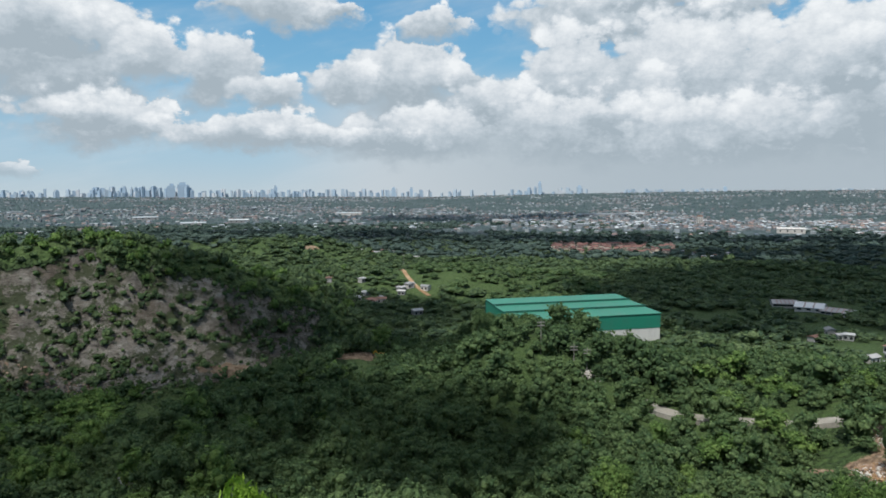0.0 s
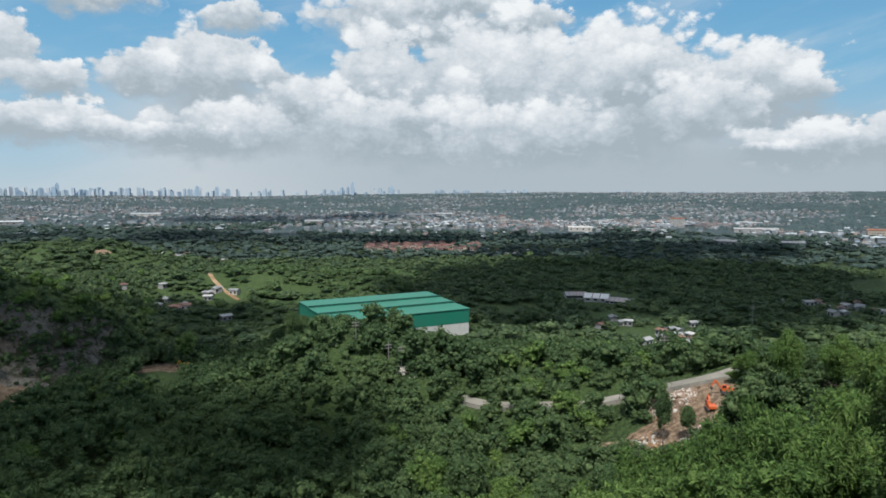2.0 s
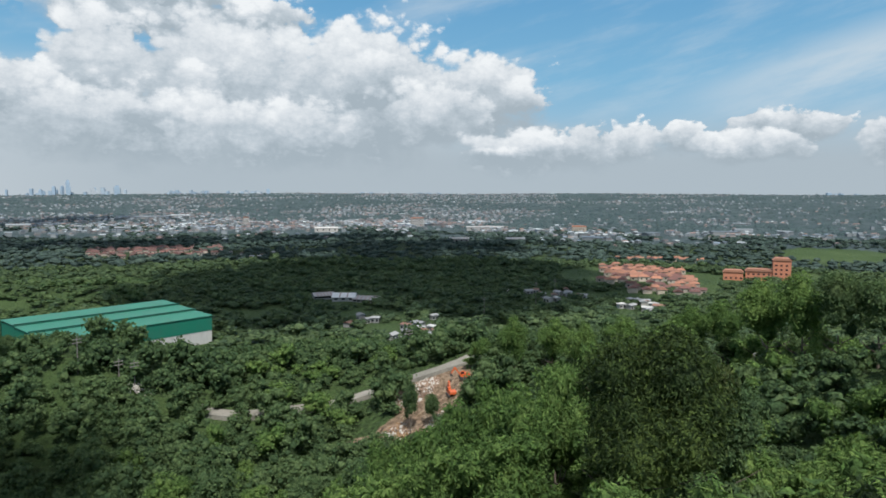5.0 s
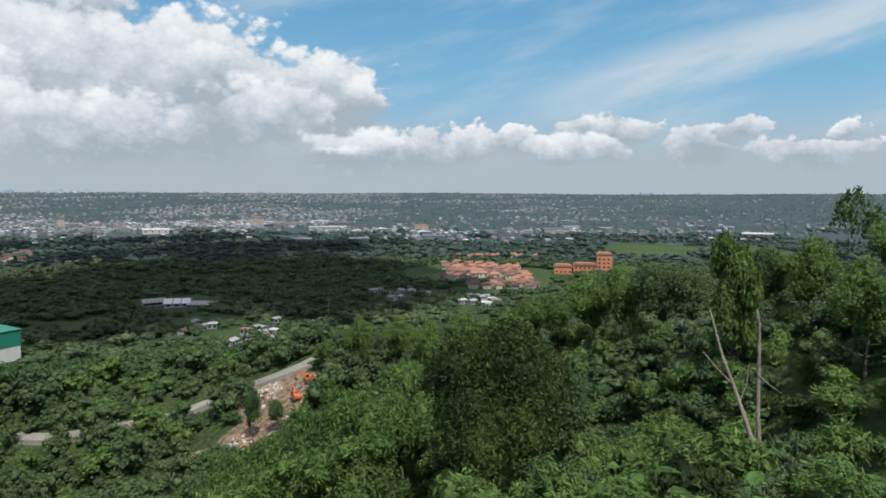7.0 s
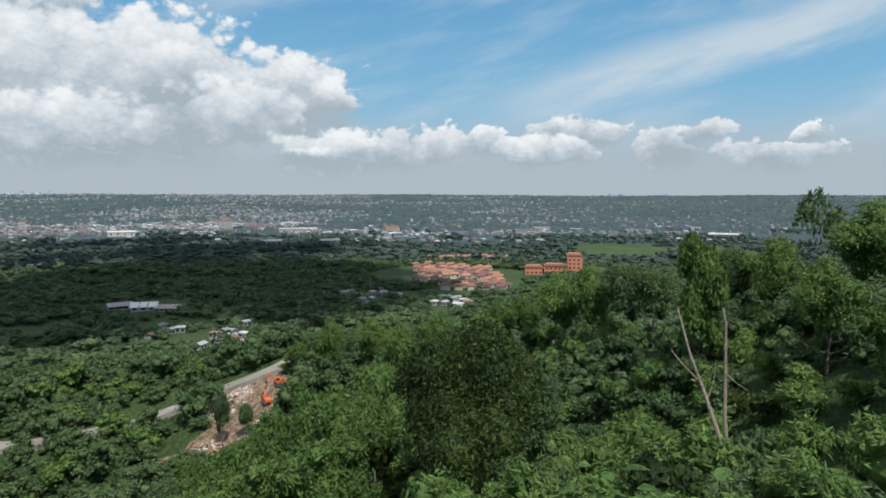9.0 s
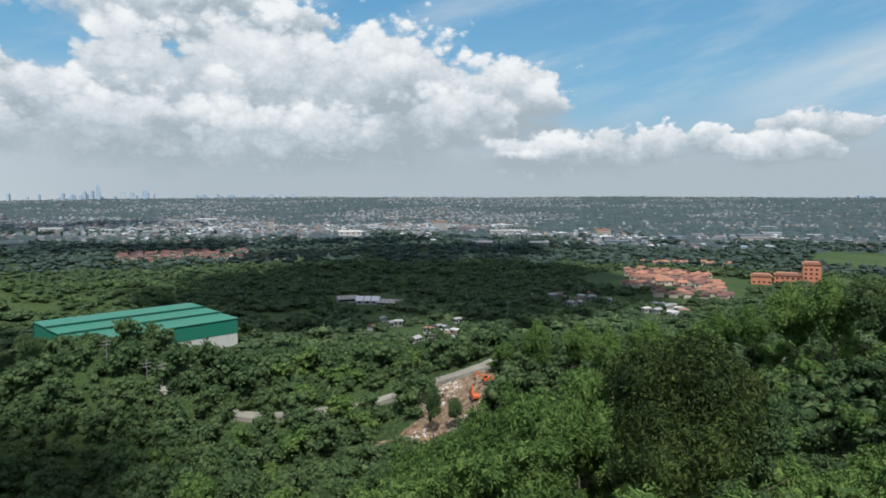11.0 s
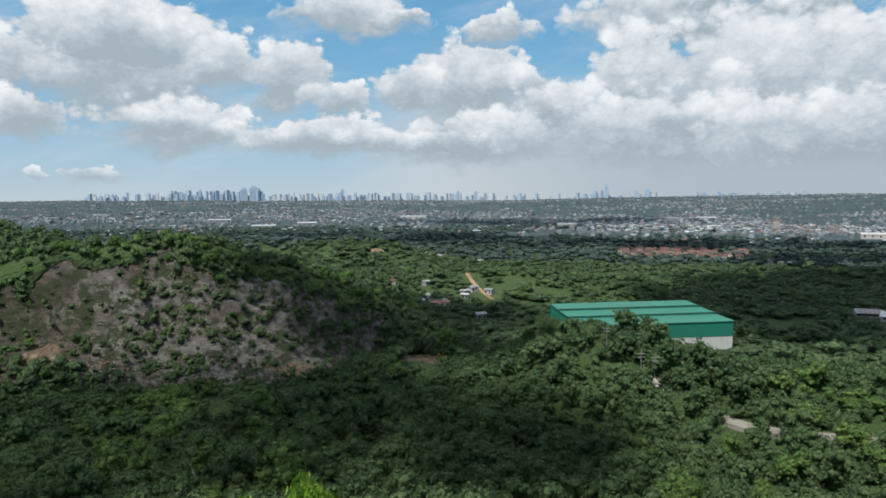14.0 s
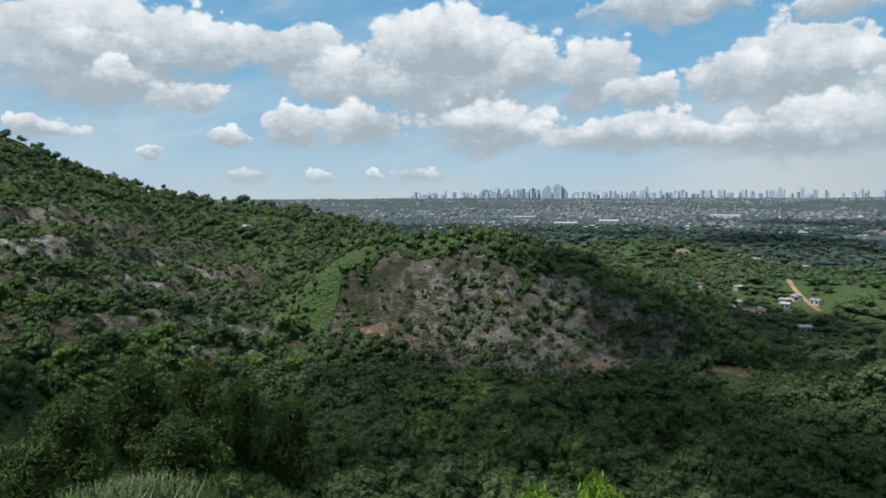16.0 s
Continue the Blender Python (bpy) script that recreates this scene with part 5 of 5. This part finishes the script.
def build_reeds():
    """Tall pale grass on the near slope."""
    g = np.random.default_rng(77)
    n = 1500
    a, d = g.normal(57.5, 2.6, n), g.normal(53, 3.0, n)
    x, y = -d * np.sin(np.radians(a)), d * np.cos(np.radians(a))
    z = height(x, y) + 2.6
    tall = g.uniform(1.8, 3.4, n)
    lean, way = g.uniform(0.2, 0.9, n), g.uniform(0, 6.283, n)
    rows = []
    for f, w in ((0.0, 0.05), (0.5, 0.06), (0.85, 0.04), (1.0, 0.005)):
        cx, cy = x + np.cos(way) * lean * f * f * tall * 0.6, y + np.sin(way) * lean * f * f * tall * 0.6
        cz = z + tall * f * (1 - 0.25 * lean * f)
        for s in (-1, 1):
            rows.append(np.column_stack([cx - np.sin(way) * w * s, cy + np.cos(way) * w * s, cz]))
    v = np.stack(rows, 1).reshape(-1, 3)
    q = np.array([(0, 1, 3, 2), (2, 3, 5, 4), (4, 5, 7, 6)])
    quads = (q[None] + (np.arange(n) * 8)[:, None, None]).reshape(-1, 4)
    tagged(new("reed_grass", fast_mesh("reed_grass", v, quads, mats=(REED,))), "tall pale reed grass on the slope", "grass", kind="stuff")


REED = leaf_material("reed_blades", (0.07, 0.11, 0.05), (0.12, 0.17, 0.08), (0.20, 0.25, 0.13), through_light=0.3)
build_reeds()

# ---- things in the valley ----
ORANGE = paint_material("orange_machine_paint", (0.62, 0.12, 0.03), 0.45, 0.2)
YELLOW = paint_material("yellow_machine_paint", (0.62, 0.36, 0.04), 0.45, 0.2)
STEEL = paint_material("dark_steel", (0.06, 0.06, 0.06), 0.5, 0.2)
POLE_GREY = paint_material("weathered_pole", (0.22, 0.21, 0.195), 0.8, 0.3)
BRICK_RED = paint_material("salmon_wall", (0.50, 0.20, 0.12), 0.85, 0.25)


def make_excavator(az, d, turn, paint, label):
    x, y = at(az, d)
    e = new("excavator")
    e.matrix_basis = pose(x, y, float(height(x, y)), 0, 0, turn) @ Matrix.Scale(0.68, 4)
    for s in (-1, 1):
        bm = bmesh.new()
        prism(bm, [(-1.9, 0.25), (-1.6, 0.0), (1.6, 0.0), (1.9, 0.25), (1.9, 0.6), (1.6, 0.85), (-1.6, 0.85), (-1.9, 0.6)], s * 1.25 - 0.3, s * 1.25 + 0.3)
        part("track", mesh_of("track", bm, STEEL), e, "dark steel track")
    bm = bmesh.new()
    prism(bm, [(-2.0, 0.9), (1.4, 0.9), (1.4, 1.5), (0.2, 1.7), (0.1, 2.2), (-1.8, 2.2), (-2.1, 1.8)], -1.2, 1.2)
    part("body", mesh_of("body", bm, paint), e)
    bm = bmesh.new()
    prism(bm, [(0.1, 1.5), (1.5, 1.5), (1.6, 2.1), (1.2, 2.95), (0.1, 2.95)], 0.25, 1.2)
    cab = part("cab", mesh_of("cab", bm, paint), e)
    bm = bmesh.new()
    prism(bm, [(0.25, 2.0), (1.45, 2.0), (1.48, 2.15), (1.2, 2.8), (0.25, 2.8)], 1.2, 1.23)
    part("window", mesh_of("window", bm, GLASS_DARK), cab)
    bm = bmesh.new()
    prism(bm, [(1.2, 1.4), (1.5, 1.2), (3.4, 3.7), (3.6, 4.3), (3.1, 4.1)], -0.35, 0.05)
    part("boom", mesh_of("boom", bm, paint), e)
    bm = bmesh.new()
    prism(bm, [(3.1, 4.2), (3.6, 4.4), (4.9, 2.0), (4.6, 1.8)], -0.3, 0.0)
    part("stick", mesh_of("stick", bm, paint), e)
    bm = bmesh.new()
    prism(bm, [(4.5, 2.0), (5.0, 2.1), (5.2, 1.2), (4.6, 0.9), (4.1, 1.2)], -0.6, 0.3)
    part("bucket", mesh_of("bucket", bm, STEEL), e)
    tagged(e, label, "excavator")


make_excavator(-38.2, 157, 70, ORANGE, "orange excavator working beside rubble heaps")
make_excavator(-39.3, 163, 150, ORANGE, "orange excavator standing on cleared earth")
make_excavator(5.4, 252, 200, YELLOW, "yellow excavator on the bare earth clearing")


def rubble(name, az, d, rx, ry, high, n, mats, seed, label):
    """A heap of broken pieces."""
    g = np.random.default_rng(seed)
    cx, cy = at(az, d)
    iv, jf = ico()
    f = np.sqrt(g.uniform(0, 1, n))
    a = g.uniform(0, 6.283, n)
    x, y = cx + rx * f * np.cos(a), cy + ry * f * np.sin(a)
    z = height(x, y) + high * (1 - f) * (0.8 + 0.4 * ripple(x, y, 4, seed, 2))
    s = g.uniform(0.15, 0.55, (n, 1, 1)) * g.uniform(0.4, 1.2, (n, 1, 3))
    v = iv[None] * s * g.uniform(0.7, 1.3, (n, len(iv), 1)) + np.column_stack([x, y, z])[:, None]
    t = (jf[None] + (np.arange(n) * len(iv))[:, None, None]).reshape(-1, 3)
    me = fast_mesh(name, v.reshape(-1, 3), None, t, mats, np.repeat(g.integers(0, len(mats), n), len(jf)))
    tagged(new(name, me), label, "rubble", kind="stuff")


PALE_STONE = soil_material("pale_rubble", (0.30, 0.28, 0.25), (0.46, 0.44, 0.40), (0.62, 0.60, 0.56), 1.0)
GREY_STONE = soil_material("grey_rubble", (0.10, 0.095, 0.09), (0.17, 0.165, 0.155), (0.25, 0.24, 0.23), 1.0)
BROWN_STONE = soil_material("brown_rubble", (0.16, 0.11, 0.08), (0.27, 0.19, 0.14), (0.36, 0.28, 0.22), 1.0)
rubble("rubble_heap", -35.3, 165, 6, 4, 1.6, 800, (BROWN_STONE, PALE_STONE, BROWN_STONE), 1, "brown and pale rubble heap on cleared ground")
rubble("pale_rubble_heap", -37.4, 148, 4.5, 3, 1.0, 600, (PALE_STONE, PALE_STONE, BROWN_STONE), 2, "pale rubble heap spilling down the slope")
rubble("earth_heap", -33.0, 150, 5, 4, 1.4, 500, (BROWN_STONE, PALE_STONE, DIRT), 3, "heap of earth and stones")
rubble("white_spoil", -19.4, 128, 3.0, 2.4, 1.6, 200, (PALE_STONE,), 4, "white spoil among the trees")
rubble("grey_spoil", -12.2, 186, 5, 2.2, 0.9, 160, (PALE_STONE,), 5, "pale stones below the utility poles")
rubble("quarry_scree", 30, 240, 30, 4, 0.6, 420, (BROWN_STONE, GREY_STONE), 6, "fallen stones at the foot of the quarry")


def make_pole(az, d, tall=9.0, label="weathered utility pole with crossarms", arms=2):
    x, y = at(az, d)
    e = new("utility_pole")
    e.matrix_basis = pose(x, y, float(height(x, y)) - 0.5, 0, 0, az + 20)
    bm = bmesh.new()
    bmesh.ops.create_cone(bm, cap_ends=True, segments=8, radius1=0.15, radius2=0.09, depth=tall + 0.5, matrix=Matrix.Translation((0, 0, tall / 2)))
    part("pole", mesh_of("pole", bm, POLE_GREY), e)
    for i in range(arms):
        bm = bmesh.new()
        box(bm, -1.1, -0.08, tall - 0.6 - 0.9 * i, 1.1, 0.08, tall - 0.42 - 0.9 * i)
        arm = part("crossarm", mesh_of("crossarm", bm, POLE_GREY), e)
        for s in (-0.9, 0.9):
            bm = bmesh.new()
            bmesh.ops.create_cone(bm, cap_ends=True, segments=6, radius1=0.08, radius2=0.05, depth=0.3, matrix=Matrix.Translation((s, 0, tall - 0.28 - 0.9 * i)))
            part("insulator", mesh_of("insulator", bm, STEEL), arm)
    tagged(e, label, "utility pole", "utility poles")


for az, d, tall in ((-8.4, 190, 10), (-12.3, 187, 7.5), (-11.2, 188, 6.5), (-45.4, 375, 15), (-47.0, 385, 16), (-41.0, 330, 13), (3.4, 470, 12), (-34.5, 190, 9)):
    make_pole(az, d, tall)


def make_long_shed(az, d, turn, length, deep, h, rise, roof, label, wall=None, name="factory_shed", bays=6):
    """A long gabled shed with ribs over its roof and a row of openings."""
    x, y = at(az, d)
    e = new(name)
    e.matrix_basis = pose(x, y, float(height(x, y)) + 0.1, 0, 0, turn)
    a, b = length / 2, deep / 2
    bm = bmesh.new()
    prism(bm, [(-b, -1.5), (b, -1.5), (b, h), (0, h + rise), (-b, h)], -a, a)
    part("wall", mesh_of("wall", bm, wall or WALLS["white"]), e)
    for s in (-1, 1):
        bm = bmesh.new()
        prism(bm, [(s * (b + 0.6), h - 0.2), (s * (b + 0.6), h - 0.02), (0, h + rise + 0.22), (0, h + rise + 0.02)], -a - 0.5, a + 0.5)
        r = part("roof_sheet", mesh_of("roof_sheet", bm, roof), e)
        for i in range(1, bays):
            bm = bmesh.new()
            yy = -a + length * i / bays
            prism(bm, [(s * (b + 0.6), h - 0.0), (s * (b + 0.6), h + 0.12), (0, h + rise + 0.36), (0, h + rise + 0.24)], yy - 0.3, yy + 0.3)
            part("skylight_strip", mesh_of("skylight_strip", bm, GREY_STRIP), r)
        for i in range(bays):
            bm = bmesh.new()
            yy = -a + length * (i + 0.5) / bays
            box(bm, s * b - 0.06, yy - 1.0, h * 0.3, s * b + 0.06, yy + 1.0, h * 0.75)
            part("window", mesh_of("window", bm, GLASS_DARK), e)
    tagged(e, label, "factory shed")


BRIGHT_ROOF = paint_material("bright_white_roof", (0.68, 0.69, 0.69), 0.6, 0.2)
PALE_ROOF = paint_material("pale_grey_roof", (0.38, 0.37, 0.37), 0.6, 0.3)
GREY_STRIP = paint_material("dull_red_strip", (0.34, 0.25, 0.23), 0.7, 0.3)
make_long_shed(-27.2, 402, 76, 12, 8, 2.0, 1.4, PALE_ROOF, "low factory shed with red-striped grey roof")
make_long_shed(-29.0, 395, 52, 13, 10, 2.2, 1.8, BRIGHT_ROOF, "low factory shed with bright white roof", bays=3)
make_long_shed(-30.9, 390, 42, 15, 8, 2.0, 1.4, PALE_ROOF, "low factory shed with red-striped grey roof")
# sheds from 1500 m on take the haze-paled roof colour
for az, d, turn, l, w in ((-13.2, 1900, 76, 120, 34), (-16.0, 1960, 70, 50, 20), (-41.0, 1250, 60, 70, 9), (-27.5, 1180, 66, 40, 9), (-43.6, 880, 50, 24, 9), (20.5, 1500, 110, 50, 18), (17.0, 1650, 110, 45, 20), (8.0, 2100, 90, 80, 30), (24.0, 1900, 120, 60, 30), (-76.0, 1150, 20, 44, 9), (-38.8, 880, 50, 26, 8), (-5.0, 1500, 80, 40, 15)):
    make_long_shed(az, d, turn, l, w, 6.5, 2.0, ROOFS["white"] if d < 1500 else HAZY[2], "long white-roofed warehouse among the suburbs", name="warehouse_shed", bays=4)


def make_block(az, d, w, deep, tall, turn, wall, label):
    """A storeyed building with windows floor by floor."""
    x, y = at(az, d)
    e = new("apartment_building")
    e.matrix_basis = pose(x, y, float(height(x, y)), 0, 0, turn)
    bm = bmesh.new()
    box(bm, -w / 2, -deep / 2, -2, w / 2, deep / 2, tall)
    part("wall", mesh_of("wall", bm, wall), e)
    bm = bmesh.new()
    prism(bm, [(-w / 2 - 0.6, tall), (w / 2 + 0.6, tall), (w / 2 - 1.5, tall + 1.8), (-w / 2 + 1.5, tall + 1.8)], -deep / 2 - 0.6, deep / 2 + 0.6)
    part("roof", mesh_of("roof", bm, ROOFS["orange"]), e)
    pane = bmesh.new()
    box(pane, -0.8, -0.06, 0, 0.8, 0.06, 1.3)
    pane = mesh_of("window", pane, GLASS_DARK)
    for f in range(int(tall // 3.2)):
        for i in range(int(w // 3.5)):
            for s in (-1, 1):
                p = part("window", pane, e)
                p.location = (-w / 2 + 2 + i * 3.5, s * deep / 2, 1.1 + f * 3.2)
    tagged(e, label, "apartment building")


make_block(-64.4, 560, 12, 11, 15, -60, BRICK_RED, "tall salmon-coloured building with tiled roof")
make_block(-63.0, 560, 22, 10, 7, -60, BRICK_RED, "low salmon-coloured building with tiled roof")
make_block(-61.0, 555, 14, 9, 6, -60, BRICK_RED, "low salmon-coloured building with tiled roof")
make_block(-35.2, 1350, 26, 14, 17, -30, WALLS["white"], "pale mid-rise building among the suburbs")
make_block(-21.0, 1500, 12, 12, 16, -20, WALLS["white"], "pale mid-rise building among the suburbs")
make_block(-48.9, 1180, 24, 14, 12, -40, WALLS["cream"], "cream mid-rise building among the suburbs")
make_house(*at(-63.2, 122), 20, (3.6, 3, 2.2, 0.5, 0.0), "white", "white", "small white-roofed house on the ridge", "valley houses")
make_house(*at(25.8, 152), 40, (4, 3.4, 2.4, 0.7, 0.0), "white", "grey", "small hut with a grey metal roof among trees", "valley houses")
make_house(*at(47.3, 372), 60, (5, 3.6, 2.2, 0.8, 0.0), "white", "white", "small white-roofed house high on the hillside", "valley houses")
make_house(*at(-86.0, 72), 10, (1.8, 1.6, 1.4, 0.4, 0.0), "white", "grey", "small hut on the ridge slope", "valley houses")


def make_broadleaf(az, d, top, wide, seed):
    """A shrub of large bright leaves on arching stalks."""
    g = np.random.default_rng(seed)
    x, y = at(az, d)
    z = float(height(x, y))
    tall = EYE_Z + d * math.tan(radians(top)) - z
    e = new("broadleaf_shrub")
    e.matrix_basis = pose(x, y, z, 0, 0, 0)
    bm = bmesh.new()
    bmesh.ops.create_cone(bm, cap_ends=True, segments=6, radius1=0.09, radius2=0.04, depth=tall * 0.8, matrix=Matrix.Translation((0, 0, tall * 0.4)))
    part("stem", mesh_of("stem", bm, BARK), e)
    for lobe in range(46):
        bm = bmesh.new()
        a, up = g.uniform(0, 6.283), g.uniform(-0.2, 0.7)
        r = wide / 2 * math.sqrt(g.uniform(0.02, 1))
        c = Vector((math.cos(a) * r, math.sin(a) * r, tall * (1 - 0.42 * (r / (wide / 2)) ** 2) - g.uniform(0.0, 0.5) * tall * 0.4))
        out = Vector((math.cos(a), math.sin(a), up)).normalized()
        side = out.cross(Vector((0, 0, 1))).normalized()
        nor = side.cross(out)
        l, w = g.uniform(0.45, 0.75), g.uniform(0.2, 0.32)
        mid = [c + out * l * f - nor * 0.35 * l * f * f for f in (0, 0.35, 0.7, 1.0)]
        half = (0.02, 0.9, 0.75, 0.02)
        rows = [[bm.verts.new(m + side * w * hh + nor * 0.06 * hh), bm.verts.new(m), bm.verts.new(m - side * w * hh + nor * 0.06 * hh)] for m, hh in zip(mid, half)]
        for p, q in zip(rows[:-1], rows[1:]):
            for i in (0, 1):
                bm.faces.new((p[i], p[i + 1], q[i + 1], q[i]))
        part("leaf", mesh_of("leaf", bm, LEAF_BRIGHT), e)
    tagged(e, "broad-leaved bright green shrub on the near slope", "shrub", "broad-leaved shrubs")


for i, (az, d, top, wide) in enumerate(((-67.5, 19, -20.6, 3.0), (-70.5, 18, -21.2, 2.6), (-76.0, 18, -20.9, 2.8), (-79, 20, -22.0, 2.4))):
    make_broadleaf(az, d, top, wide, 900 + i)
